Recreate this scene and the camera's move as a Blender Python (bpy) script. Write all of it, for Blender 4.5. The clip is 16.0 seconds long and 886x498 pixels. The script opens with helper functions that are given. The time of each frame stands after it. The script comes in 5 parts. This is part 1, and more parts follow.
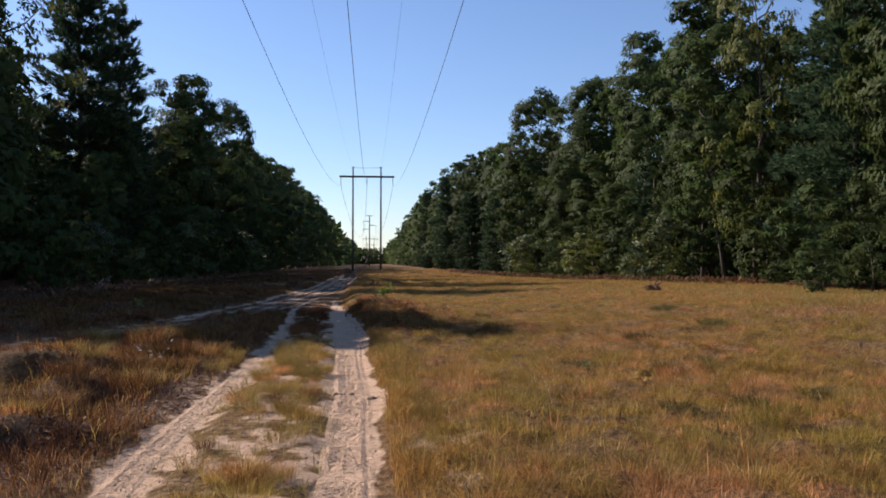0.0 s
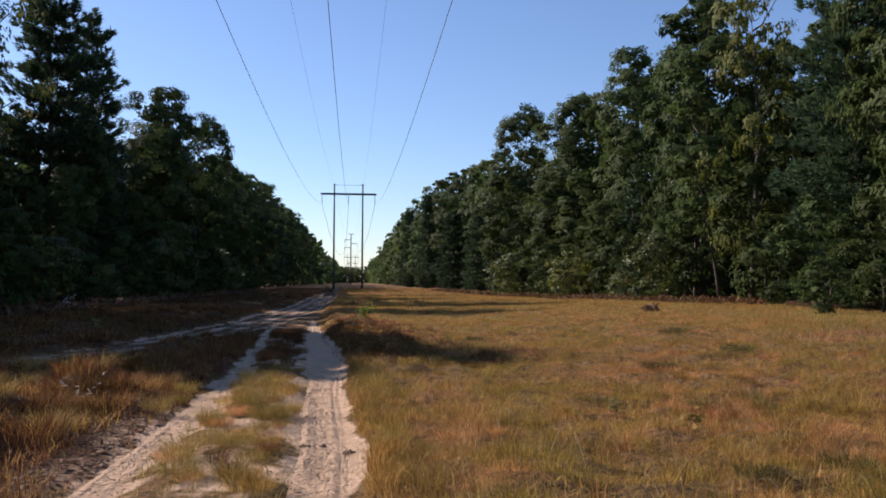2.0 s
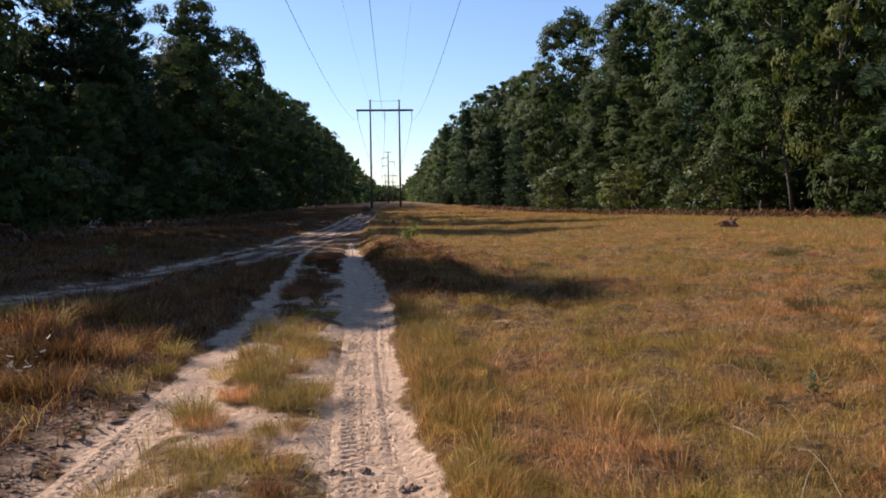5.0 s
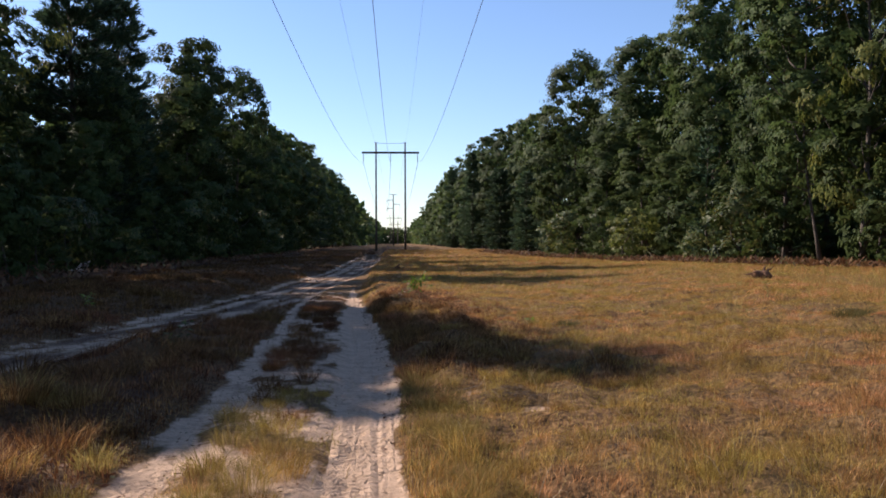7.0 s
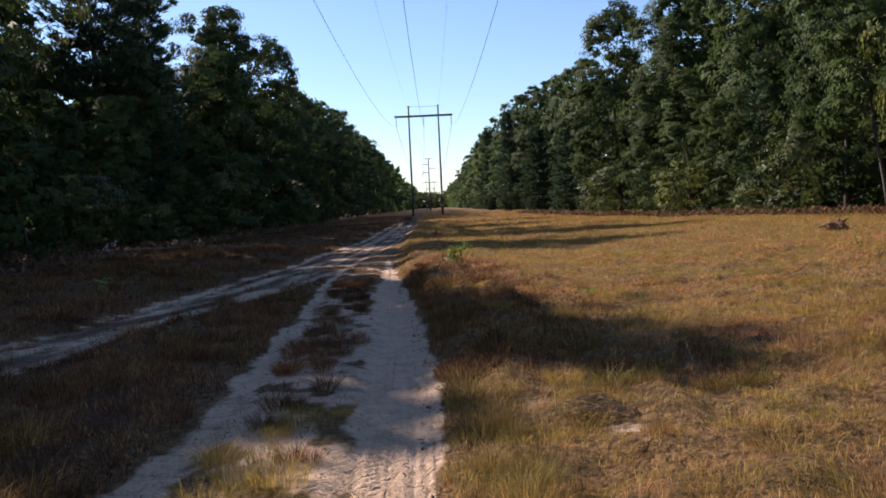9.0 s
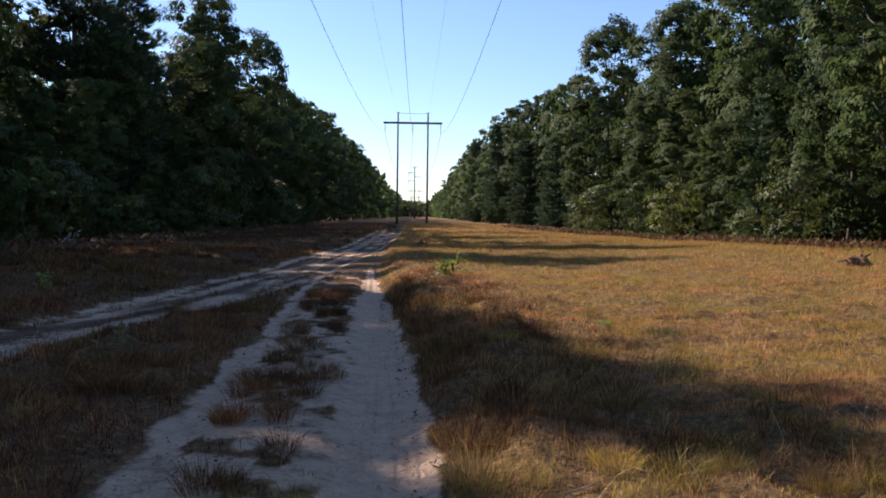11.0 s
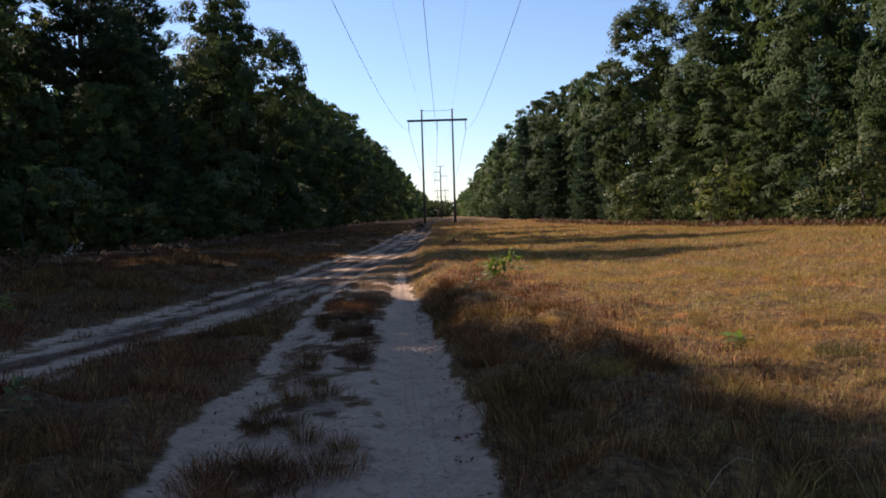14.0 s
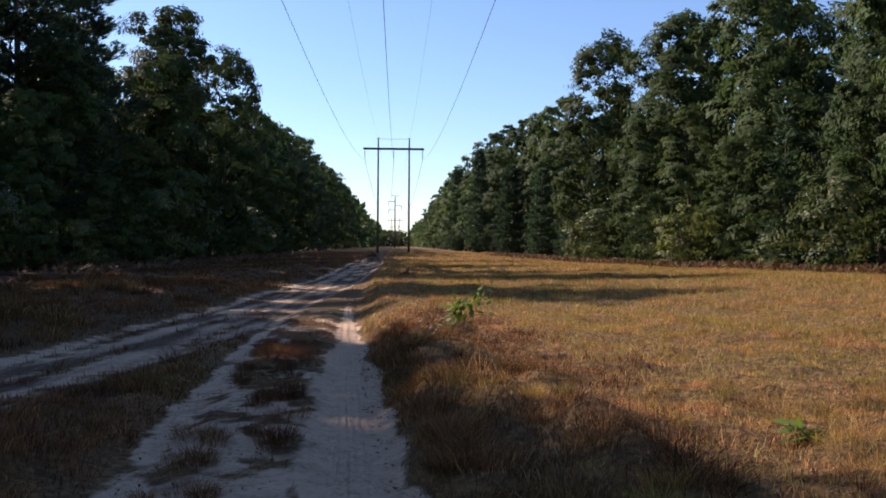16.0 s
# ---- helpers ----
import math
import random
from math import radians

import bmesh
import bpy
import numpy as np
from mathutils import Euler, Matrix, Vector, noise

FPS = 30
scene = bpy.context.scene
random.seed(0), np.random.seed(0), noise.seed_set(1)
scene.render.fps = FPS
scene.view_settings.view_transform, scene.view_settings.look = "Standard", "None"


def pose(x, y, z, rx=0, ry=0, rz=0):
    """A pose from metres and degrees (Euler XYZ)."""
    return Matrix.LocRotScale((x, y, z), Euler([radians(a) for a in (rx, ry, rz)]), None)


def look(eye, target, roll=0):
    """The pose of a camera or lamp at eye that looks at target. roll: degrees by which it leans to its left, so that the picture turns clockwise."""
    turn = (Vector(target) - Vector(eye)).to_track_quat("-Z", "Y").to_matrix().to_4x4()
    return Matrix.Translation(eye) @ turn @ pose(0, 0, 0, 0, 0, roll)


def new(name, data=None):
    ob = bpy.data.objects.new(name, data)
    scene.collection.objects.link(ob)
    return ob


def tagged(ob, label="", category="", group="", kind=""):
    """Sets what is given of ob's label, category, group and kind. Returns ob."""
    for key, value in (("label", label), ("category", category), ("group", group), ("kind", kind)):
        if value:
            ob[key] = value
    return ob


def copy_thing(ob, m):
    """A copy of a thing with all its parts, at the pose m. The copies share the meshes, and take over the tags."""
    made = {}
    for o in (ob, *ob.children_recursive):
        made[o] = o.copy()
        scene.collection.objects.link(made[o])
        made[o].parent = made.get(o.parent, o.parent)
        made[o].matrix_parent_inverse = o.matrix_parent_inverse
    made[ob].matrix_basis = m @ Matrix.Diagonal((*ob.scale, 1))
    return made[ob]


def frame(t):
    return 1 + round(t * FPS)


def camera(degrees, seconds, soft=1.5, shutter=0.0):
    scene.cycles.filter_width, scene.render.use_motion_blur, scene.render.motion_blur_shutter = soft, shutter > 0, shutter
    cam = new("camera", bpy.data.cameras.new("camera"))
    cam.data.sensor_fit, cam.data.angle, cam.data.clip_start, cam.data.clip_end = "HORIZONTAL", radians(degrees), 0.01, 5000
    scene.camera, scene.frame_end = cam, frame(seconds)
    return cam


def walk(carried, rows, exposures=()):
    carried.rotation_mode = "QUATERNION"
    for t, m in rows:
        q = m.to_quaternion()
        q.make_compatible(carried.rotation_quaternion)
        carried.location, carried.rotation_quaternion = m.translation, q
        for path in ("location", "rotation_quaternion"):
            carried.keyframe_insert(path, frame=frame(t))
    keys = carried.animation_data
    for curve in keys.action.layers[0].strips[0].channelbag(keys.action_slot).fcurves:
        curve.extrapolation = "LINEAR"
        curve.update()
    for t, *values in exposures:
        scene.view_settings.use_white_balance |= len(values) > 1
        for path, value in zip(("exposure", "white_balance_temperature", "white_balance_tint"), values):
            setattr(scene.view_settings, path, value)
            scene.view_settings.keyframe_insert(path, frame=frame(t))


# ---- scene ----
cam = camera(55.2, 16.0, soft=1.75)

PATH = [
    (0, (0.997, -0.803, 1.53), (1.165, 1.189, 1.563), 0.1),
    (0.5, (1.037, -0.244, 1.529), (1.172, 1.751, 1.555), -0.2),
    (1, (1.018, 0.299, 1.512), (1.287, 2.281, 1.493), 1.3),
    (1.5, (1.011, 0.824, 1.52), (1.266, 2.808, 1.558), -0.0),
    (2, (1.029, 1.351, 1.498), (1.24, 3.338, 1.576), 0.3),
    (2.5, (0.968, 1.884, 1.473), (1.222, 3.867, 1.422), 2.6),
    (3, (0.958, 2.436, 1.475), (1.159, 4.424, 1.555), 1.0),
    (3.5, (0.882, 3.024, 1.462), (0.988, 5.021, 1.452), 2.3),
    (4, (0.883, 3.592, 1.457), (1.003, 5.588, 1.408), -0.1),
    (4.2, (0.892, 3.815, 1.458), (1.03, 5.809, 1.392), -1.7),
    (6.3, (0.955, 6.157, 1.551), (1.044, 8.15, 1.406), 1.4),
    (6.5, (0.956, 6.378, 1.559), (1.037, 8.376, 1.514), -0.3),
    (7, (0.915, 6.922, 1.588), (1.027, 8.919, 1.572), -0.2),
    (7.5, (0.877, 7.438, 1.613), (0.896, 9.435, 1.517), -0.5),
    (8, (1.004, 7.938, 1.641), (0.97, 9.934, 1.531), -2.5),
    (8.2, (1.009, 8.146, 1.64), (1.03, 10.143, 1.531), -3.1),
    (10.3, (0.8, 10.434, 1.597), (0.806, 12.434, 1.547), -2.1),
    (10.5, (0.794, 10.646, 1.593), (0.781, 12.646, 1.565), -3.5),
    (11, (0.781, 11.173, 1.582), (0.846, 13.17, 1.504), 0.8),
    (11.5, (0.728, 11.722, 1.59), (0.844, 13.717, 1.534), -1.3),
    (12, (0.674, 12.28, 1.572), (0.737, 14.279, 1.562), -1.6),
    (12.5, (0.616, 12.858, 1.533), (0.664, 14.857, 1.506), 0.2),
    (13, (0.621, 13.435, 1.487), (0.495, 15.43, 1.554), -0.7),
    (13.5, (0.612, 14.035, 1.43), (0.62, 16.035, 1.427), -1.4),
    (14, (0.572, 14.651, 1.394), (0.57, 16.65, 1.315), -1.7),
    (14.5, (0.524, 15.289, 1.404), (0.566, 17.288, 1.408), -1.9),
    (15, (0.533, 15.883, 1.401), (0.632, 17.88, 1.349), 1.4),
    (15.5, (0.551, 16.48, 1.422), (0.696, 18.474, 1.379), 0.1),
    (16, (0.528, 17.081, 1.407), (0.639, 19.078, 1.399), 0.4),
]
walk(cam, [(t, look(eye, target, roll)) for t, eye, target, roll in PATH],
     exposures=[(0, 0.62, 6200, 20), (4, 0.72, 6200, 20), (6.5, 0.86, 6200, 20), (8, 0.85, 6200, 20), (10.5, 1.02, 6200, 20), (12, 0.95, 6200, 20), (13.5, 0.84, 6350, 20), (15, 0.86, 6350, 20), (16, 0.94, 6200, 20)])

# ---- light ----
SUN_SIDE, SUN_UP = 58.0, 32.0            # degrees to the side of the line ahead, and above the horizon
sun_way = Vector((-math.sin(radians(SUN_SIDE)) * math.cos(radians(SUN_UP)),
                  math.cos(radians(SUN_SIDE)) * math.cos(radians(SUN_UP)), math.sin(radians(SUN_UP))))
world = bpy.data.worlds.new("sky")
scene.world = world
world.use_nodes = True
wn = world.node_tree.nodes
sky = wn.new("ShaderNodeTexSky")
sky.sky_type, sky.sun_disc = "NISHITA", False
sky.sun_elevation, sky.sun_rotation = radians(SUN_UP), radians(-SUN_SIDE)
sky.air_density, sky.dust_density, sky.ozone_density = 1.0, 0.22, 4.0
world.node_tree.links.new(sky.outputs[0], wn["Background"].inputs[0])
wn["Background"].inputs[1].default_value = 0.096
sun = new("sun", bpy.data.lights.new("sun", "SUN"))
sun.data.energy, sun.data.angle, sun.data.color = 5.0, radians(0.53), (1.0, 0.88, 0.72)
sun.matrix_world = look((0, 0, 60), Vector((0, 0, 60)) - sun_way)


# ---- materials ----
def mat_new(name):
    m = bpy.data.materials.new(name)
    m.use_nodes = True
    nt = m.node_tree
    return m, nt, nt.nodes["Principled BSDF"]


def node(nt, kind, **inputs):
    n = nt.nodes.new(kind)
    for k, v in inputs.items():
        n.inputs[k].default_value = v
    return n


def noise_tex(nt, scale, detail=4.0, rough=0.55, source="Position"):
    g = nt.nodes.new("ShaderNodeNewGeometry") if source == "Position" else nt.nodes.new("ShaderNodeTexCoord")
    n = node(nt, "ShaderNodeTexNoise", Scale=scale, Detail=detail, Roughness=rough)
    nt.links.new(g.outputs[source], n.inputs["Vector"])
    return n.outputs["Fac"]


def ramp(nt, fac, stops):
    r = nt.nodes.new("ShaderNodeValToRGB")
    el = r.color_ramp.elements
    while len(el) < len(stops):
        el.new(0.5)
    for e, (p, c) in zip(el, stops):
        e.position, e.color = p, (*c, 1.0)
    nt.links.new(fac, r.inputs[0])
    return r.outputs[0]


def mix(nt, fac, a, b, how="MIX"):
    m = nt.nodes.new("ShaderNodeMix")
    m.data_type, m.blend_type = "RGBA", how
    for sock, val in ((m.inputs[0], fac), (m.inputs[6], a), (m.inputs[7], b)):
        if isinstance(val, (int, float)):
            sock.default_value = val
        elif isinstance(val, tuple):
            sock.default_value = (*val, 1.0)
        else:
            nt.links.new(val, sock)
    return m.outputs[2]


def maths(nt, op, a, b):
    m = nt.nodes.new("ShaderNodeMath")
    m.operation = op
    for sock, val in zip(m.inputs, (a, b)):
        if isinstance(val, (int, float)):
            sock.default_value = val
        else:
            nt.links.new(val, sock)
    return m.outputs[0]


def foliage(name, stops, through_light=0.35, rough=0.5, patch=0.0, patch_scale=0.6, patch_stops=(), gloss=0.5):
    """Leaves or blades: a colour for each by chance, and patches of another tint over the ground."""
    m, nt, bsdf = mat_new(name)
    geo = nt.nodes.new("ShaderNodeNewGeometry")
    info = nt.nodes.new("ShaderNodeObjectInfo")
    col = ramp(nt, geo.outputs["Random Per Island"], stops)
    if patch:
        wide = ramp(nt, noise_tex(nt, patch_scale, 3.0), patch_stops)
        broad = ramp(nt, noise_tex(nt, patch_scale * 0.3, 3.0), [(0.38, (0.86, 0.93, 0.72)), (0.5, (1.0, 0.97, 0.93)), (0.62, (1.14, 0.94, 1.02))])
        col = mix(nt, patch, mix(nt, 0.8, col, broad, "MULTIPLY"), wide, "MULTIPLY")
        # Clump tones by noise; the dark end puts shadow between tussocks into the colour.
        tussock_shade = ramp(nt, noise_tex(nt, 4.2, 2.0), [(0.36, (0.58, 0.53, 0.46)), (0.48, (1.02, 1.0, 0.98)), (0.66, (1.34, 1.32, 1.32))])
        col = mix(nt, 0.9, col, tussock_shade, "MULTIPLY")
    shade = nt.nodes.new("ShaderNodeMapRange")
    shade.inputs[3].default_value, shade.inputs[4].default_value = 0.75, 1.25
    nt.links.new(info.outputs["Random"], shade.inputs[0])
    tint = nt.nodes.new("ShaderNodeHueSaturation")
    nt.links.new(shade.outputs[0], tint.inputs["Value"])
    hue = nt.nodes.new("ShaderNodeMapRange")
    hue.inputs[3].default_value, hue.inputs[4].default_value = 0.512, 0.494
    nt.links.new(maths(nt, "FRACT", maths(nt, "MULTIPLY", info.outputs["Random"], 7.31), 0.0), hue.inputs[0])
    nt.links.new(hue.outputs[0], tint.inputs["Hue"])
    nt.links.new(col, tint.inputs["Color"])
    col = tint.outputs[0]
    nt.links.new(col, bsdf.inputs["Base Color"])
    bsdf.inputs["Roughness"].default_value = rough
    bsdf.inputs["Specular IOR Level"].default_value = gloss
    tr = nt.nodes.new("ShaderNodeBsdfTranslucent")
    nt.links.new(col, tr.inputs["Color"])
    ms = nt.nodes.new("ShaderNodeMixShader")
    ms.inputs[0].default_value = through_light
    nt.links.new(bsdf.outputs[0], ms.inputs[1])
    nt.links.new(tr.outputs[0], ms.inputs[2])
    nt.links.new(ms.outputs[0], nt.nodes["Material Output"].inputs["Surface"])
    return m


OAK = foliage("oak_leaf", [(0.0, (0.043, 0.063, 0.020)), (0.5, (0.058, 0.085, 0.026)), (0.85, (0.073, 0.099, 0.032)), (1.0, (0.105, 0.114, 0.043))], 0.42, 0.6, gloss=0.09)
OAK_YELLOW = foliage("turning_oak_leaf", [(0.0, (0.044, 0.062, 0.013)), (0.5, (0.092, 0.112, 0.024)), (1.0, (0.19, 0.185, 0.045))], 0.38, 0.65, gloss=0.15)
PINE = foliage("pine_needle", [(0.0, (0.030, 0.056, 0.029)), (0.6, (0.050, 0.085, 0.043)), (1.0, (0.088, 0.118, 0.060))], 0.30, 0.6, gloss=0.14)
SHRUB = foliage("shrub_leaf", [(0.0, (0.036, 0.060, 0.015)), (0.6, (0.075, 0.100, 0.024)), (1.0, (0.17, 0.15, 0.05))], 0.33, 0.55, gloss=0.3)
SPROUT = foliage("sprout_leaf", [(0.0, (0.10, 0.15, 0.015)), (0.7, (0.19, 0.25, 0.025)), (1.0, (0.28, 0.29, 0.05))], 0.45, 0.4)
# Pale tone that also holds leaf gloss and sunlight in its colour.
PALE_LEAF = foliage("pale_leaf_and_glint", [(0.0, (0.34, 0.26, 0.20)), (1.0, (0.62, 0.54, 0.46))], 0.3, 0.45)
BRACKEN = foliage("dry_bracken", [(0.0, (0.06, 0.028, 0.015)), (0.5, (0.14, 0.065, 0.032)), (0.85, (0.22, 0.12, 0.06)), (1.0, (0.12, 0.13, 0.055))], 0.3, 0.7, gloss=0.2)
FIELD = foliage("field_grass_blade", [(0.0, (0.150, 0.083, 0.028)), (0.35, (0.298, 0.164, 0.054)), (0.7, (0.432, 0.253, 0.092)), (1.0, (0.64, 0.44, 0.21))], 0.43, 0.75,
                0.9, 0.8, [(0.34, (1.18, 1.02, 1.15)), (0.42, (1.06, 0.92, 0.92)), (0.47, (0.76, 0.88, 0.56)), (0.57, (0.80, 0.90, 0.60)), (0.62, (1.08, 0.98, 1.0)), (0.69, (1.05, 0.72, 0.72))], gloss=0.15)
# Reddish brown of its own; the darkest patches also put mound shadows into colour.
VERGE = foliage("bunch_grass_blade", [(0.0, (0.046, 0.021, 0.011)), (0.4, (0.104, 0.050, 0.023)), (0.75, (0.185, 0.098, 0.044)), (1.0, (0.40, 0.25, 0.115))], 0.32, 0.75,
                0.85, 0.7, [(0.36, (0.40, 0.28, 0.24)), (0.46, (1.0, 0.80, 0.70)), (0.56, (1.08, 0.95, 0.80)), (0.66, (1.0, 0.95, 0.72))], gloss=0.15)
RUST = foliage("orange_brown_grass_blade", [(0.0, (0.13, 0.055, 0.014)), (0.4, (0.26, 0.125, 0.030)), (0.75, (0.38, 0.20, 0.055)), (1.0, (0.58, 0.40, 0.16))], 0.36, 0.75, gloss=0.15)
DARK_GREEN = foliage("dark_green_grass_blade", [(0.0, (0.040, 0.042, 0.013)), (0.6, (0.085, 0.082, 0.024)), (1.0, (0.19, 0.155, 0.055))], 0.3, 0.7, gloss=0.15)
OLIVE = foliage("olive_grass_blade", [(0.0, (0.11, 0.082, 0.022)), (0.4, (0.24, 0.190, 0.052)), (0.75, (0.33, 0.260, 0.078)), (1.0, (0.52, 0.42, 0.17))], 0.45, 0.75, gloss=0.15)
GREEN_TUFT = foliage("green_grass_blade", [(0.0, (0.10, 0.058, 0.013)), (0.3, (0.19, 0.138, 0.034)), (0.55, (0.25, 0.182, 0.048)), (0.8, (0.31, 0.190, 0.062)), (1.0, (0.48, 0.350, 0.135))], 0.42, 0.7, gloss=0.15)


def bark_mat(name, a, b):
    m, nt, bsdf = mat_new(name)
    co = nt.nodes.new("ShaderNodeTexCoord")
    mp = nt.nodes.new("ShaderNodeMapping")
    mp.inputs["Scale"].default_value = (9, 9, 1.6)
    nt.links.new(co.outputs["Object"], mp.inputs[0])
    n = node(nt, "ShaderNodeTexNoise", Scale=2.2, Detail=6.0, Roughness=0.65)
    nt.links.new(mp.outputs[0], n.inputs["Vector"])
    nt.links.new(ramp(nt, n.outputs[0], [(0.3, a), (0.7, b)]), bsdf.inputs["Base Color"])
    bump = node(nt, "ShaderNodeBump", Strength=0.7, Distance=0.03)
    nt.links.new(n.outputs[0], bump.inputs["Height"])
    nt.links.new(bump.outputs[0], bsdf.inputs["Normal"])
    bsdf.inputs["Roughness"].default_value = 0.9
    return m


BARK = bark_mat("bark", (0.034, 0.026, 0.020), (0.115, 0.092, 0.07))
POLE = bark_mat("creosoted_wood", (0.040, 0.028, 0.022), (0.10, 0.075, 0.058))
DEADWOOD = bark_mat("grey_dead_wood", (0.16, 0.12, 0.085), (0.36, 0.29, 0.22))
STRAW = bark_mat("bleached_straw", (0.38, 0.28, 0.15), (0.62, 0.50, 0.32))
CRUMB = bark_mat("dark_earth_crumb", (0.065, 0.032, 0.016), (0.26, 0.14, 0.07))
ROTTEN = bark_mat("rotten_red_brown_root", (0.05, 0.022, 0.012), (0.21, 0.10, 0.045))
STALK = bark_mat("dry_stalk", (0.09, 0.055, 0.030), (0.20, 0.13, 0.07))


def plain(name, col, rough=0.5, metal=0.0):
    m, nt, bsdf = mat_new(name)
    n = noise_tex(nt, 6.0, 3.0, source="Object")
    nt.links.new(ramp(nt, n, [(0.3, tuple(c * 0.8 for c in col)), (0.7, tuple(min(1, c * 1.15) for c in col))]), bsdf.inputs["Base Color"])
    bsdf.inputs["Roughness"].default_value, bsdf.inputs["Metallic"].default_value = rough, metal
    return m


WIRE = plain("weathered_aluminium_strand", (0.10, 0.10, 0.11), 0.55, 0.3)
STEEL = plain("galvanised_steel", (0.30, 0.31, 0.33), 0.5, 0.7)
PORCELAIN = plain("brown_porcelain", (0.085, 0.06, 0.05), 0.3)


def ground_mat():
    m, nt, bsdf = mat_new("sandy_ground")
    at = {}
    for key in ("sand", "litter", "tread"):
        a = nt.nodes.new("ShaderNodeAttribute")
        a.attribute_name = key
        at[key] = a.outputs["Fac"]
    fine, mid, wide = noise_tex(nt, 55.0, 5.0, 0.7), noise_tex(nt, 5.0, 5.0, 0.6), noise_tex(nt, 0.33, 3.0)
    grit = noise_tex(nt, 16.0, 6.0, 0.75)
    sand = mix(nt, 0.5, ramp(nt, mid, [(0.30, (0.38, 0.260, 0.172)), (0.55, (0.65, 0.452, 0.302)), (0.75, (0.75, 0.535, 0.370))]),
               ramp(nt, grit, [(0.35, (0.17, 0.103, 0.065)), (0.45, (0.60, 0.415, 0.275)), (0.70, (0.76, 0.545, 0.380))]))
    turf = mix(nt, 0.5, ramp(nt, wide, [(0.30, (0.175, 0.088, 0.042)), (0.45, (0.215, 0.128, 0.058)), (0.54, (0.170, 0.116, 0.048)), (0.66, (0.225, 0.142, 0.075))]),
               ramp(nt, fine, [(0.36, (0.060, 0.036, 0.017)), (0.66, (0.285, 0.185, 0.085))]))
    turf = mix(nt, 0.85, turf, ramp(nt, noise_tex(nt, 11.0, 5.0, 0.7), [(0.36, (0.34, 0.30, 0.27)), (0.5, (0.95, 0.88, 0.80)), (0.64, (1.75, 1.6, 1.45))]), "MULTIPLY")
    litter = ramp(nt, noise_tex(nt, 22.0, 6.0, 0.7), [(0.3, (0.038, 0.021, 0.012)), (0.55, (0.105, 0.057, 0.032)), (0.75, (0.23, 0.14, 0.085))])
    edge = maths(nt, "ADD", at["sand"], maths(nt, "MULTIPLY", maths(nt, "SUBTRACT", mid, 0.5), 0.9))
    sharp = nt.nodes.new("ShaderNodeMapRange")
    sharp.inputs[1].default_value, sharp.inputs[2].default_value = 0.38, 0.62
    nt.links.new(edge, sharp.inputs[0])
    col = mix(nt, sharp.outputs[0], turf, sand)
    spill = nt.nodes.new("ShaderNodeMapRange")
    spill.inputs[1].default_value, spill.inputs[2].default_value = 0.42, 0.60
    nt.links.new(maths(nt, "ADD", maths(nt, "MULTIPLY", at["litter"], 0.35), maths(nt, "MULTIPLY", noise_tex(nt, 9.0, 6.0, 0.7), 0.62)), spill.inputs[0])
    col = mix(nt, maths(nt, "MULTIPLY", at["litter"], spill.outputs[0]), col, litter)
    nt.links.new(col, bsdf.inputs["Base Color"])
    bsdf.inputs["Roughness"].default_value = 0.95
    bsdf.inputs["Specular IOR Level"].default_value = 0.15
    off = nt.nodes.new("ShaderNodeAttribute")
    off.attribute_name = "across"
    line = maths(nt, "SINE", maths(nt, "MULTIPLY", off.outputs["Fac"], 6.2832 / 0.15), 0.0)
    h = maths(nt, "ADD", maths(nt, "ADD", maths(nt, "MULTIPLY", fine, 0.4), maths(nt, "MULTIPLY", grit, 1.2)), maths(nt, "MULTIPLY", noise_tex(nt, 7.5, 3.0, 0.6), 1.3))
    dent = nt.nodes.new("ShaderNodeMapRange")
    dent.inputs[1].default_value, dent.inputs[2].default_value = 0.36, 0.47
    nt.links.new(noise_tex(nt, 13.0, 2.0, 0.5), dent.inputs[0])
    h = maths(nt, "ADD", h, maths(nt, "MULTIPLY", dent.outputs[0], 0.7))
    bump = node(nt, "ShaderNodeBump", Strength=1.0, Distance=0.055)
    nt.links.new(h, bump.inputs["Height"])
    press = node(nt, "ShaderNodeBump", Strength=1.0, Distance=0.020)
    nt.links.new(maths(nt, "MULTIPLY", maths(nt, "MULTIPLY", line, 0.9), at["tread"]), press.inputs["Height"])
    nt.links.new(bump.outputs[0], press.inputs["Normal"])
    nt.links.new(press.outputs[0], bsdf.inputs["Normal"])
    return m


GROUND = ground_mat()
CLOD = bark_mat("damp_sand_clod", (0.085, 0.052, 0.036), (0.26, 0.17, 0.115))

# ---- shape tools ----


def mesh_of(name, verts, loops, sizes, mat, smooth=False):
    """A mesh from arrays: the corners' vertex numbers, face after face, and how many corners each face has."""
    me = bpy.data.meshes.new(name)
    verts, loops, sizes = np.asarray(verts, np.float32), np.asarray(loops, np.int32), np.asarray(sizes, np.int32)
    me.vertices.add(len(verts))
    me.vertices.foreach_set("co", verts.ravel())
    me.loops.add(len(loops))
    me.loops.foreach_set("vertex_index", loops)
    me.polygons.add(len(sizes))
    me.polygons.foreach_set("loop_start", np.r_[0, np.cumsum(sizes)[:-1]].astype(np.int32))
    me.polygons.foreach_set("use_smooth", np.full(len(sizes), smooth))
    me.update(calc_edges=True)
    me.materials.append(mat)
    return me


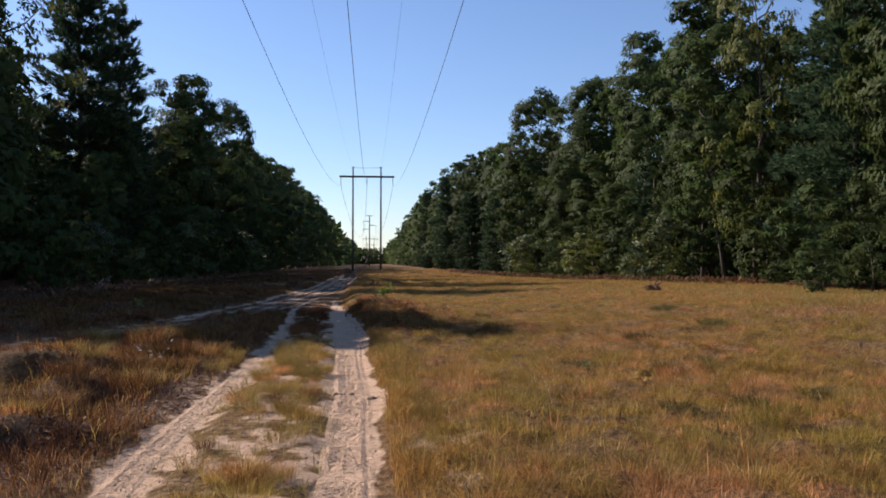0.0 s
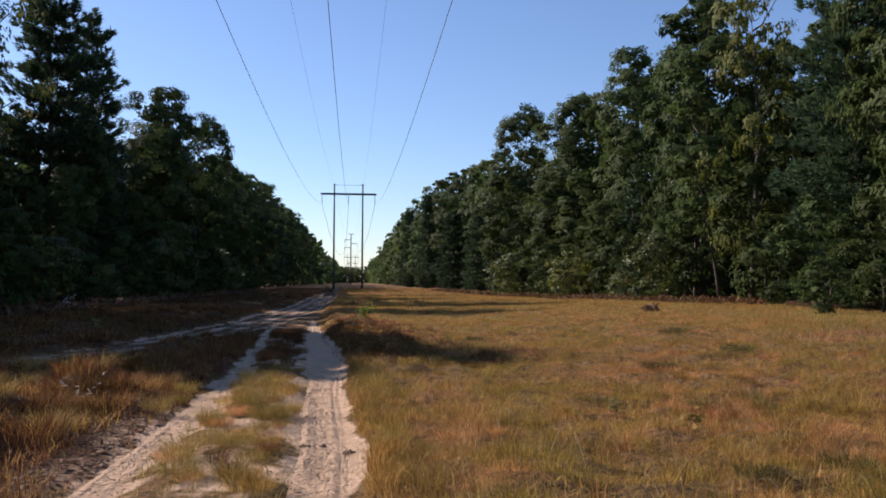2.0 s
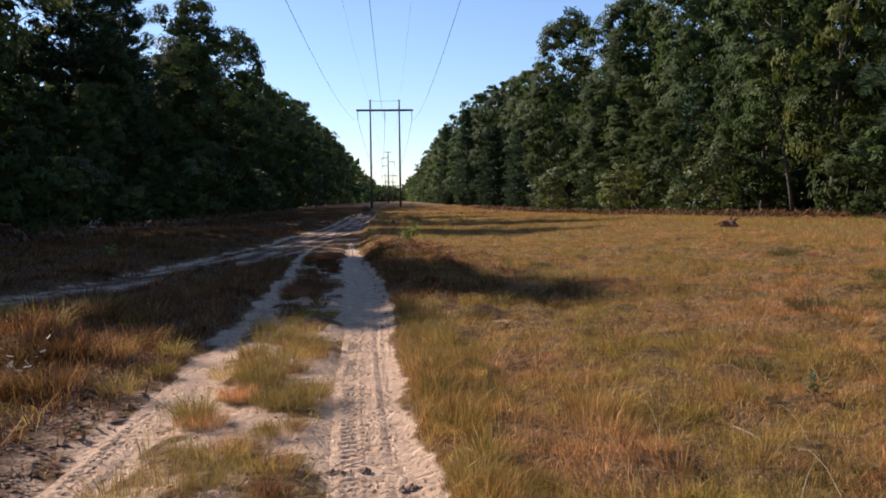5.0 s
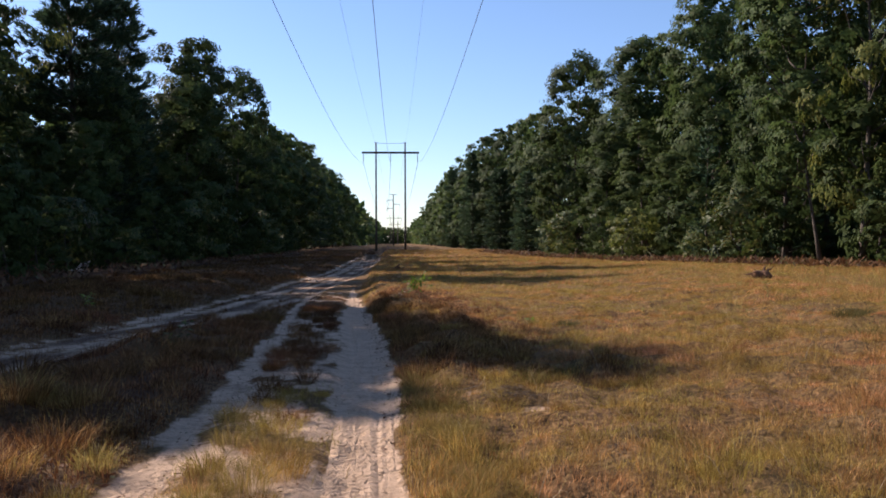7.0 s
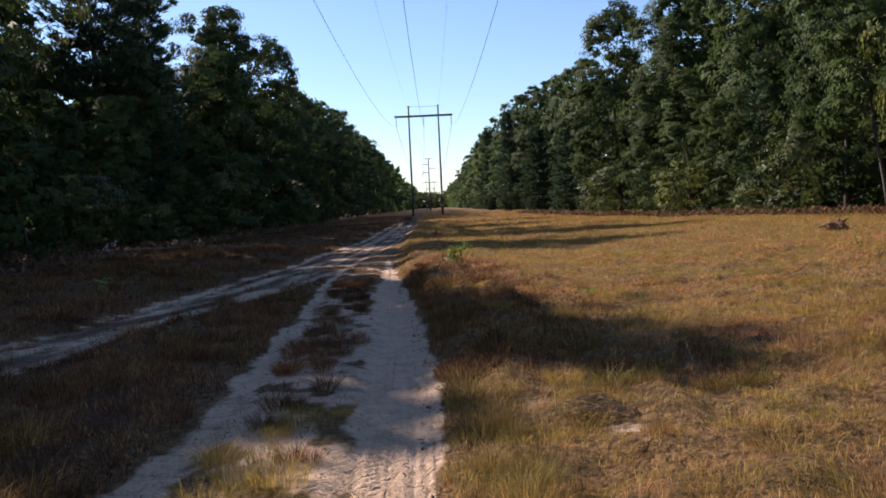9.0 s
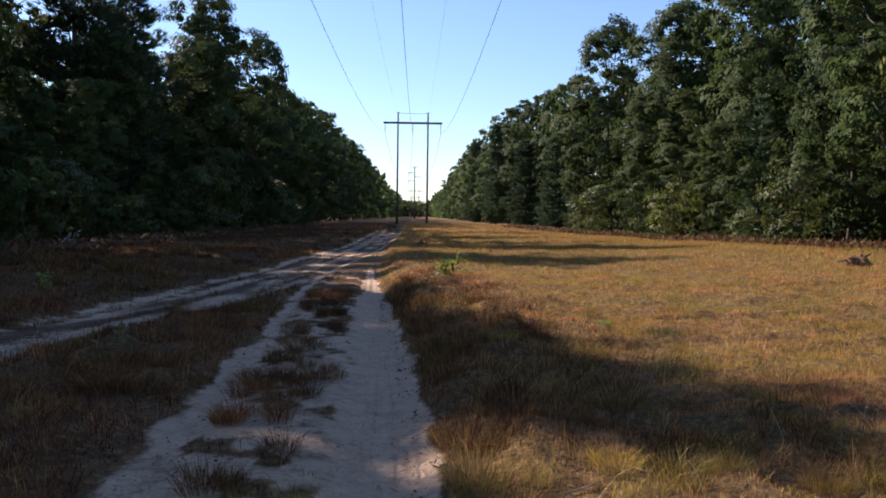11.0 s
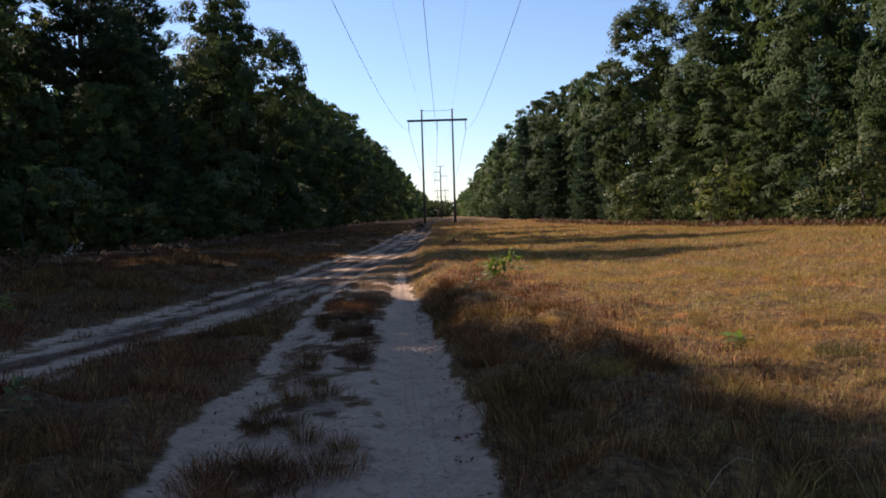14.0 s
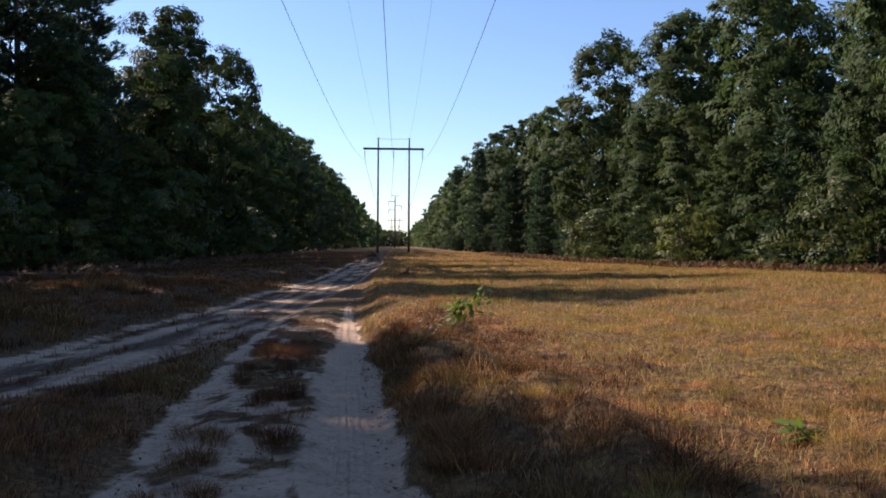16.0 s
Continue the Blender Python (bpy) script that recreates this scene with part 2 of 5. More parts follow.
class Heap:
    """Gathers faces of one mesh."""

    def __init__(self):
        self.v, self.l, self.s, self.n = [], [], [], 0

    def add(self, verts, loops, sizes):
        self.v.append(np.asarray(verts, float).reshape(-1, 3))
        self.l.append(np.asarray(loops, int).ravel() + self.n)
        self.s.append(np.asarray(sizes, int).ravel())
        self.n += len(self.v[-1])

    def mesh(self, name, mat, smooth=False):
        return mesh_of(name, np.concatenate(self.v), np.concatenate(self.l), np.concatenate(self.s), mat, smooth)

    def leaves(self, c, u, v, long, wide):
        """Rhombic leaves that start at c, point along u and are spread along v."""
        long, wide = np.broadcast_to(long, len(c))[:, None], np.broadcast_to(wide, len(c))[:, None]
        mid = c + u * long * 0.45
        p = np.stack([c, mid + v * wide / 2, c + u * long, mid - v * wide / 2], 1)
        self.add(p, np.arange(4 * len(c)), np.full(len(c), 4))

    def leaflets(self, c, u, v, long, wide):
        """Leaves of one face, for crowns: broad near the stalk, pointed at the tip."""
        long, wide = np.broadcast_to(long, len(c))[:, None], np.broadcast_to(wide, len(c))[:, None]
        p = np.stack([c + v * wide * 0.62, c + u * long, c - v * wide * 0.62], 1)
        self.add(p, np.arange(3 * len(c)), np.full(len(c), 3))

    def blades(self, c, lean, high, wide, turn):
        """Grass blades: a stem piece and a bent tip."""
        n = len(c)
        side = np.stack([np.cos(turn), np.sin(turn), 0 * turn], 1) * (wide / 2)[:, None]
        up = np.array([0, 0, 1.0])
        mid = c + lean * 0.28 + up * (high * 0.5)[:, None]
        tip = c + lean + up * (high * (1 - 0.25 * np.linalg.norm(lean, axis=1) / np.maximum(high, 0.05)))[:, None]
        p = np.stack([c - side * 0.2, mid + side, tip, mid - side], 1)
        self.add(p, np.arange(4 * n), np.full(n, 4))

    def spikes(self, c, lean, high, wide, turn):
        """One-face blades, for grass far off."""
        n = len(c)
        side = np.stack([np.cos(turn), np.sin(turn), 0 * turn], 1) * (wide / 2)[:, None]
        p = np.stack([c - side, c + side, c + lean + np.array([0, 0, 1.0]) * high[:, None]], 1)
        self.add(p, np.arange(3 * n), np.full(n, 3))

    def tube(self, path, radii, sides=6, cap=True):
        path, radii = np.asarray(path, float), np.asarray(radii, float)
        way = np.gradient(path, axis=0)
        way /= np.linalg.norm(way, axis=1)[:, None] + 1e-9
        ref = np.where(np.abs(way[:, 2:]) > 0.9, [[1.0, 0, 0]], [[0, 0, 1.0]])
        a = np.cross(way, ref)
        a /= np.linalg.norm(a, axis=1)[:, None] + 1e-9
        b = np.cross(way, a)
        ang = np.arange(sides) * 2 * np.pi / sides
        ring = path[:, None] + radii[:, None, None] * (a[:, None] * np.cos(ang)[None, :, None] + b[:, None] * np.sin(ang)[None, :, None])
        loops = []
        for k in range(len(path) - 1):
            for j in range(sides):
                i = (j + 1) % sides
                loops.append((k * sides + j, k * sides + i, (k + 1) * sides + i, (k + 1) * sides + j))
        sizes = [4] * len(loops)
        flat = [q for f in loops for q in f]
        if cap:
            flat += list(range(sides))[::-1] + list(range((len(path) - 1) * sides, len(path) * sides))
            sizes += [sides, sides]
        self.add(ring, flat, sizes)

    def box(self, lo, hi):
        x0, y0, z0 = lo
        x1, y1, z1 = hi
        p = [(x0, y0, z0), (x1, y0, z0), (x1, y1, z0), (x0, y1, z0), (x0, y0, z1), (x1, y0, z1), (x1, y1, z1), (x0, y1, z1)]
        self.add(p, [3, 2, 1, 0, 4, 5, 6, 7, 0, 1, 5, 4, 1, 2, 6, 5, 2, 3, 7, 6, 3, 0, 4, 7], [4] * 6)


def part(name, me, parent, label=""):
    ob = new(name, me)
    ob.parent = parent
    return tagged(ob, label) if label else ob


def unit(v):
    return v / (np.linalg.norm(v, axis=-1, keepdims=True) + 1e-9)


def smooth(a):
    a = np.clip(a, 0, 1)
    return a * a * (3 - 2 * a)


def waves(x, y, scale, seed):
    """Soft unevenness from -1 to 1."""
    r = np.random.default_rng(seed)
    out = 0 * x
    for k in range(6):
        a, s, p = r.uniform(0, 2 * np.pi), scale * r.uniform(0.6, 1.9), r.uniform(0, 6.28)
        out = out + np.sin((x * np.cos(a) + y * np.sin(a)) / s * 2 * np.pi + p)
    return out / 3.2


# ---- ground ----
def right_rut(y):
    return np.interp(y, [-20, 5, 9, 12.5, 16, 18.5, 22, 25, 28, 31, 33, 45, 60], [1.2, 0.86, 0.82, 0.68, 0.58, 0.50, 0.32, 0.12, -0.06, -0.22, -0.36, -1.0, -1.5])


def left_rut(y):
    return np.interp(y, [-20, 5, 8, 9.7, 12.5, 16, 20, 22, 24, 27.5, 31.5, 35, 45, 60], [-0.6, -0.74, -0.84, -0.78, -0.80, -0.96, -1.02, -1.18, -1.38, -1.64, -1.95, -2.1, -2.2, -2.3])


def road_sides(y):
    a = np.interp(y, [-60, 8, 15, 19, 23, 30, 37, 45, 60, 90, 124, 180, 400, 1500], [-26, -8.6, -6.1, -5.5, -5.25, -5.2, -4.8, -4.3, -3.4, -3.1, -3.4, -3.6, -3.6, -3.6])
    b = np.interp(y, [-60, 8, 15, 18, 20, 24, 28, 33, 39, 52, 66, 82, 122, 400, 1500], [-22, -6.8, -4.8, -4.0, -3.55, -3.3, -2.9, -2.45, -2.0, -1.3, -0.7, -0.5, -0.5, -1.2, -1.4])
    return a, b


def band(x, middle, half, soft=0.13):
    return 1 - smooth((np.abs(x - middle) - half + soft) / (2 * soft))


def sandiness(x, y):
    """How bare and sandy the ground is: the two wheel ruts, the strip between them and the old road."""
    wob = 0.065 * waves(x, y, 2.0, 3) + 0.05 * waves(x, y, 0.42, 4)
    near = 1 - smooth((y - 36) / 10)
    half_r = np.interp(y, [0, 5, 9, 13, 17, 26, 31, 36], [0.20, 0.21, 0.30, 0.31, 0.36, 0.38, 0.30, 0.14])
    half_l = np.interp(y, [0, 5, 8, 10, 13, 16, 20, 22, 25, 30, 36], [0.21, 0.22, 0.24, 0.22, 0.19, 0.17, 0.20, 0.18, 0.15, 0.14, 0.12])
    s = band(x + wob, right_rut(y), half_r) * near
    wob_l = wob + 0.12 * waves(x, y, 0.6, 35) * (1 - smooth((y - 14) / 2))
    s = np.maximum(s, (0.46 + 0.30 * waves(x, y, 0.5, 36)) * band(x + wob_l, left_rut(y) - 0.42, 0.24, 0.12) * band(y, 9.9, 2.2, 0.6))
    s = np.maximum(s, band(x + wob_l, left_rut(y), half_l) * near * np.clip(0.82 + 0.35 * waves(x, y * 0.6, 1.0, 31), 0, 1))
    inner = band(x, (right_rut(y) + left_rut(y)) / 2, (right_rut(y) - left_rut(y)) / 2 + 0.1, 0.15)
    patch = smooth(0.5 + 0.8 * waves(x, y, 1.3, 11) + 0.7 * waves(x, y * 0.7, 0.42, 12) + np.interp(y, [4, 8, 13, 16, 18, 22, 25, 28, 32], [-0.15, -0.22, -0.10, 0.30, 0.50, 0.45, 0.15, -0.25, -0.5]))
    s = np.maximum(s, (np.interp(y, [13, 16], [0.34, 0.18]) + 0.6 * patch) * inner * near)
    s = np.maximum(s, (0.38 + 1.5 * wob) * np.exp(-(((x - 1.65) / 0.45) ** 2 + ((y - 15.7) / 0.42) ** 2) ** 2))
    for px, py, rx, ry in ((1.42, 6.1, 0.20, 0.55), (1.80, 6.7, 0.28, 0.40), (1.65, 5.1, 0.22, 0.45), (2.3, 15.0, 0.30, 0.22)):
        s = np.maximum(s, (0.52 + 2.0 * wob) * np.exp(-(((x - px) / rx) ** 2 + ((y - py) / ry) ** 2) ** 2))
    a, b = road_sides(y)
    inside = band(x + wob * 1.5, (a + b) / 2, (b - a) / 2, 0.22)
    lanes = 0.5 + 0.40 * np.cos((x - a) / (b - a + 1e-6) * 2 * np.pi * 3.0) + 0.36 * waves(x, y * 0.12, 0.9, 21) + 0.25 * waves(x, y, 0.8, 22)
    s = np.maximum(s, inside * np.clip(np.interp(y, [12, 16, 22, 30], [0.54, 0.62, 0.62, 0.64]) + 0.42 * (lanes - 0.50), 0.05, 1) * (1 - 0.7 * smooth((y - 84) / 22)))
    return s


def ground_z(x, y):
    x, y = np.asarray(x, float), np.asarray(y, float)
    along = np.interp(y, [-30, 10, 46, 62, 95], [0.25, 1.0, 1.0, 0.5, 0.0])
    z = 0.42 * smooth((x - 2.5) / 13) * along
    dip = smooth((y - 17) / 15) * (1 - smooth((y - 48) / 45))
    z = z - 0.27 * dip * smooth((x + 8) / 3) * (1 - smooth((x - right_rut(y) - 0.33) / 0.75))
    z = z + 0.05 * waves(x, y, 9.0, 1) * smooth(np.abs(x) / 6) + 0.006 * waves(x, y, 1.4, 2)
    z = z + 0.34 * np.clip(waves(x, y, 1.35, 14) + 0.05, 0, 1.1) * band(x, left_rut(y) - 2.2, 1.4, 0.5) * smooth((x - road_sides(y)[1] - 0.1) / 0.6) * (1 - 0.8 * smooth((y - 13.8) / 1.8) * smooth((-2.4 - x) / 0.7)) * (1 - smooth((y - 26) / 4))
    z = z + 0.06 * waves(x, y, 1.5, 15) * smooth((x - right_rut(y) - 0.5) / 0.8) * (1 - smooth((x - 9) / 3))
    hump = np.clip(0.35 + 0.9 * waves(x, y, 1.25, 16), 0, 1.2) * band(x, right_rut(y) + 1.25, 0.75, 0.35) * smooth((y - 15) / 3) * (1 - smooth((y - 36) / 5))
    z = z + 0.17 * hump
    z = z + 0.055 * np.clip(waves(x, y, 0.62, 33) + 0.6 * waves(x, y, 0.36, 34), -0.5, 1.2) * smooth((x - right_rut(y) - 0.45) / 0.5) * (1 - smooth((x - 10) / 3)) * (1 - smooth((y - 26) / 8))
    near = 1 - smooth((y - 36) / 10)
    fade = 1 - smooth((y - 150) / 60)
    z = z - 0.06 * band(x, right_rut(y), 0.30, 0.14) * near - 0.05 * band(x, left_rut(y), 0.26, 0.14) * near
    z = z + 0.0030 * waves(x * 1.2, y, 1.5, 6) * near * band(x, (right_rut(y) + left_rut(y)) / 2, 1.6, 0.4)
    a, b = road_sides(y)
    z = z - 0.09 * band(x, (a + b) / 2, (b - a) / 2, 0.3) * fade
    z = z + 0.45 * np.exp(-(((x + 1.7) / 1.3) ** 2 + ((y - 96) / 1.6) ** 2))
    return z


def spaced(parts):
    out = [np.arange(a, b, s) for a, b, s in parts]
    return np.concatenate(out + [[parts[-1][1]]])


gx = spaced([(-1500, -200, 130), (-200, -30, 10), (-30, -8, 1.0), (-8, -2.4, 0.18), (-2.4, 2.2, 0.05), (2.2, 11, 0.2), (11, 30, 1.0), (30, 200, 10), (200, 1500, 130)])
gy = spaced([(-300, -20, 20), (-20, 2, 1.0), (2, 36, 0.15), (36, 70, 0.4), (70, 140, 1.4), (140, 400, 10), (400, 2600, 110)])
X, Y = np.meshgrid(gx, gy)
Z = ground_z(X, Y)
nx, ny = len(gx), len(gy)
idx = np.arange(nx * ny).reshape(ny, nx)
quads = np.stack([idx[:-1, :-1], idx[:-1, 1:], idx[1:, 1:], idx[1:, :-1]], -1).reshape(-1, 4)
gme = mesh_of("ground", np.stack([X, Y, Z], -1).reshape(-1, 3), quads.ravel(), np.full(len(quads), 4), GROUND, True)
sand_v = sandiness(X, Y)
lit_v = 0.6 * band(X, left_rut(Y) - 0.60 + 0.15 * waves(X, Y, 2.0, 8), 0.42, 0.25) * (1 - smooth((Y - 15) / 5)) + 0.8 * smooth((-10.5 - X) / 4) + 0.8 * smooth((X - 19) / 3)
inner_v = band(X, (right_rut(Y) + left_rut(Y)) / 2 - 0.12, (right_rut(Y) - left_rut(Y)) / 2 - 0.12, 0.12)
lit_v = lit_v + 0.22 * band(X, left_rut(Y) - 0.48 + 0.1 * waves(X, Y, 1.1, 9), 0.26, 0.12) * band(Y, 9.9, 2.0, 0.5)
lit_v = lit_v + inner_v * smooth((Y - 14) / 3) * (1 - smooth((Y - 34) / 6)) * smooth(0.15 + 0.9 * waves(X, Y, 0.7, 18) + 0.6 * waves(X, Y, 0.3, 19)) * 0.65
road_a, road_b = road_sides(Y)
lit_v = lit_v + band(X, (road_a + road_b) / 2 + 0.1, (road_b - road_a) / 2 - 0.1, 0.3) * np.clip(0.66 + 0.40 * waves(X, Y * 0.1, 0.5, 28) + 0.35 * waves(X, Y * 0.3, 0.9, 29), 0, 0.9) * smooth((Y - 8) / 6)
# The same mask darkens the whole left verge outside the old road.
lit_v = lit_v + 0.7 * smooth((left_rut(Y) - 0.45 - X) / 0.5) * (1 - band(X, (road_a + road_b) / 2, (road_b - road_a) / 2, 0.3)) * (1 - smooth((Y - 110) / 30))
tread_v = (band(X, right_rut(Y) + 0.02, 0.2, 0.05) * 0.6 + band(X, left_rut(Y), 0.10, 0.06) * 0.5 * (1 - smooth((Y - 15) / 3)))
for key, val in (("sand", sand_v), ("litter", np.clip(lit_v, 0, 1)), ("tread", np.clip(tread_v, 0, 1)), ("across", np.where(X < (right_rut(Y) + left_rut(Y)) / 2, X - left_rut(Y), X - right_rut(Y) + 0.06))):
    gme.attributes.new(key, "FLOAT", "POINT").data.foreach_set("value", val.ravel().astype(np.float32))
ground = tagged(new("ground", gme), "sandy ground with two wheel ruts and dry grass", "ground", kind="structure")


def tyre_track(middle, y0, y1, half, deep, seed, label):
    """Staggered lug marks pressed into the sand, on a strip whose edges sink into the ground."""
    across = np.linspace(-half - 0.12, half + 0.12, 35)
    ys = np.arange(y0, y1, 0.016)
    A, Y = np.meshgrid(across, ys)
    X = middle(Y) + A + 0.012 * waves(0 * Y, Y, 2.5, seed)
    phase = (Y + 0.35 * np.abs(A) + 0.012 * waves(A, Y, 0.5, seed + 1)) / 0.086 + np.where(A > 0, 0.5, 0.0)
    pit = smooth((np.sin(phase * 2 * np.pi) + 0.25) / 0.8) * smooth(np.abs(A) / 0.018) * (1 - smooth((np.abs(A) - half + 0.02) / 0.02))
    worn = np.clip(0.85 + 0.8 * waves(A * 2, Y, 1.3, seed + 2) + 0.3 * waves(A, Y, 0.3, seed + 3), 0.08, 1) * smooth((Y - y0) / 0.5) * (1 - smooth((Y - y1 + 2.5) / 2.4))
    lift = 0.004 + deep * (1 - pit) * worn + 0.002 * waves(A, Y, 0.06, seed + 4)
    lift = lift * (1 - smooth((np.abs(A) - half + 0.01) / 0.09)) - 0.03 * smooth((np.abs(A) - half - 0.05) / 0.07)
    v = np.stack([X, Y, ground_z(X, Y) + lift], -1).reshape(-1, 3)
    i = np.arange(A.size).reshape(A.shape)
    q = np.stack([i[:-1, :-1], i[:-1, 1:], i[1:, 1:], i[1:, :-1]], -1).reshape(-1, 4)
    me = mesh_of("tyre_track", v, q.ravel(), np.full(len(q), 4), GROUND, True)
    for key in ("sand", "litter", "tread", "across"):
        me.attributes.new(key, "FLOAT", "POINT").data.foreach_set("value", np.full(len(v), 1.0 if key == "sand" else 0.0, np.float32))
    return tagged(new("tyre_track", me), label, "tyre track", kind="structure")


tyre_track(lambda y: right_rut(y) - 0.07, 3.6, 17.5, 0.125, 0.021, 41, "staggered tyre tread marks pressed into the sandy rut")
tyre_track(lambda y: left_rut(y) - 0.02, 3.6, 13.0, 0.075, 0.017, 47, "faint worn tyre tread marks in the sandy rut")


def wheel_line(offset, y0, y1, deep, seed, label):
    """A narrow groove that a tyre's edge left in soft sand, with a low berm on each side."""
    across = np.linspace(-0.085, 0.085, 15)
    ys = np.arange(y0, y1, 0.06)
    A, Y = np.meshgrid(across, ys)
    X = right_rut(Y) + offset + A + 0.018 * waves(0 * Y, Y, 3.5, seed)
    worn = np.clip(0.7 + 0.5 * waves(0 * A, Y, 1.6, seed + 1), 0.1, 1.1)
    lift = 0.004 + deep * worn * (0.7 * np.exp(-((np.abs(A) - 0.035) / 0.014) ** 2) - 0.35 * np.exp(-(A / 0.016) ** 2)) + 0.0015 * waves(A, Y, 0.09, seed + 2)
    lift = lift - 0.03 * smooth((np.abs(A) - 0.058) / 0.027)
    v = np.stack([X, Y, ground_z(X, Y) + lift], -1).reshape(-1, 3)
    i = np.arange(A.size).reshape(A.shape)
    q = np.stack([i[:-1, :-1], i[:-1, 1:], i[1:, 1:], i[1:, :-1]], -1).reshape(-1, 4)
    me = mesh_of("wheel_line", v, q.ravel(), np.full(len(q), 4), GROUND, True)
    for key in ("sand", "litter", "tread", "across"):
        me.attributes.new(key, "FLOAT", "POINT").data.foreach_set("value", np.full(len(v), 1.0 if key == "sand" else 0.0, np.float32))
    return tagged(new("wheel_line", me), label, "tyre track", kind="structure")


wheel_line(-0.10, 14.5, 31, 0.020, 61, "narrow tyre groove running along the shaded sandy rut")
wheel_line(0.03, 15.5, 32, 0.014, 65, "narrow tyre groove running along the shaded sandy rut")
wheel_line(0.19, 13.0, 27, 0.010, 69, "faint tyre groove near the edge of the sandy rut")


def gz1(x, y):
    return float(ground_z(np.array([x]), np.array([y]))[0])


# ---- trees ----
def grown(name, wood, wood_mat, crown, crown_mat, label, category="tree"):
    root = tagged(new(name), label, category)
    part("trunk", wood.mesh("trunk", wood_mat, True), root, "rough grey-brown bark")
    part("crown", crown.mesh("crown", crown_mat), root)
    return root


def oak(seed, high, spread, bare, clumps, each, leaf, mat, label, name="oak_tree", lean=0.0, stout=1.0):
    r = np.random.default_rng(seed)
    wood, crown = Heap(), Heap()
    k = np.linspace(0, 1, 9)
    bend = np.stack([lean * k + 0.25 * np.sin(k * 4 + seed), 0.25 * np.sin(k * 5 + 2 * seed), k * high * 0.86], 1)
    bend[:, :2] -= bend[0, :2]
    rad = stout * high * 0.0125 * (1 - 0.85 * k) * (1 + 0.5 * np.exp(-k * 25))
    fine = each > 30
    wood.tube(bend, rad, 8 if fine else 5)
    for j in range(0 if high < 8 else 11 if fine else 5):
        h = r.uniform(max(bare, 0.22), 0.82)
        a = r.uniform(0, 2 * np.pi)
        start = np.array([np.interp(h * high, bend[:, 2], bend[:, q]) for q in range(3)])
        out = spread * r.uniform(0.5, 0.85) * (1.15 - 0.6 * h)
        t = np.linspace(0, 1, 6)
        limb = start + np.stack([np.cos(a) * out * t, np.sin(a) * out * t, out * (0.75 * t + 0.2 * np.sin(3 * t))], 1)
        limb[1:] += r.normal(0, 0.09, (5, 3))
        wood.tube(limb if fine else limb[::2], high * 0.0042 * (1.05 - (t if fine else t[::2])), 5 if fine else 3)
    # lobes of the crown, and clumps of leaves round each
    lobes = 19
    lh = bare + (1 - bare) * (np.arange(lobes) + r.uniform(0, 1, lobes)) / lobes * 0.93
    f = (lh - bare) / (1 - bare)
    shape = (np.sin(np.pi * np.clip(0.12 + 0.80 * f, 0, 1) ** 0.8)) ** 0.6
    la = np.arange(lobes) * 2.4 + r.uniform(-0.5, 0.5, lobes)
    ld = spread * shape * r.uniform(0.40, 0.92, lobes) * (1 - 0.10 * f)
    ld[-1] *= 0.3
    pick = np.r_[np.arange(lobes), r.integers(0, lobes, clumps - lobes)]
    jit = unit(r.normal(0, 1, (clumps, 3))) * (spread * 0.36 * r.uniform(0.2, 1.0, clumps) ** 0.5)[:, None] * [1, 1, 0.85]
    hz = np.clip(lh[pick] * high + jit[:, 2], bare * high * 0.8, high * 0.965)
    cx = np.interp(hz, bend[:, 2], bend[:, 0])
    cy = np.interp(hz, bend[:, 2], bend[:, 1])
    c = np.stack([cx + ld[pick] * np.cos(la[pick]) + jit[:, 0], cy + ld[pick] * np.sin(la[pick]) + jit[:, 1], hz], 1)
    size = r.uniform(0.5, 1.15, clumps) * spread * 0.19 + 0.14
    n = clumps * each
    way = unit(r.normal(0, 1, (n, 3)) + [0, 0, 0.25])
    p = np.repeat(c, each, 0) + way * (np.repeat(size, each) * r.uniform(0.35, 1.05, n) ** 0.6)[:, None] * [1.1, 1.1, 0.75]
    p[:, 2] = np.clip(p[:, 2], 0.35, high)
    lobe = unit(np.stack([c[:, 0] - cx, c[:, 1] - cy, jit[:, 2] + 0.35 * spread * (f[pick] - 0.3)], 1) + 0.7 * unit(jit))
    face = unit(0.7 * way + 0.9 * np.repeat(lobe, each, 0) + r.normal(0, 0.24, (n, 3)))
    u = unit(np.cross(face, r.normal(0, 1, (n, 3))) - [0, 0, 0.25])
    v = unit(np.cross(u, face))
    crown.leaflets(p, u, v, leaf * r.uniform(0.7, 1.35, n), leaf * r.uniform(0.45, 0.75, n))
    return grown(name, wood, BARK, crown, mat, label)


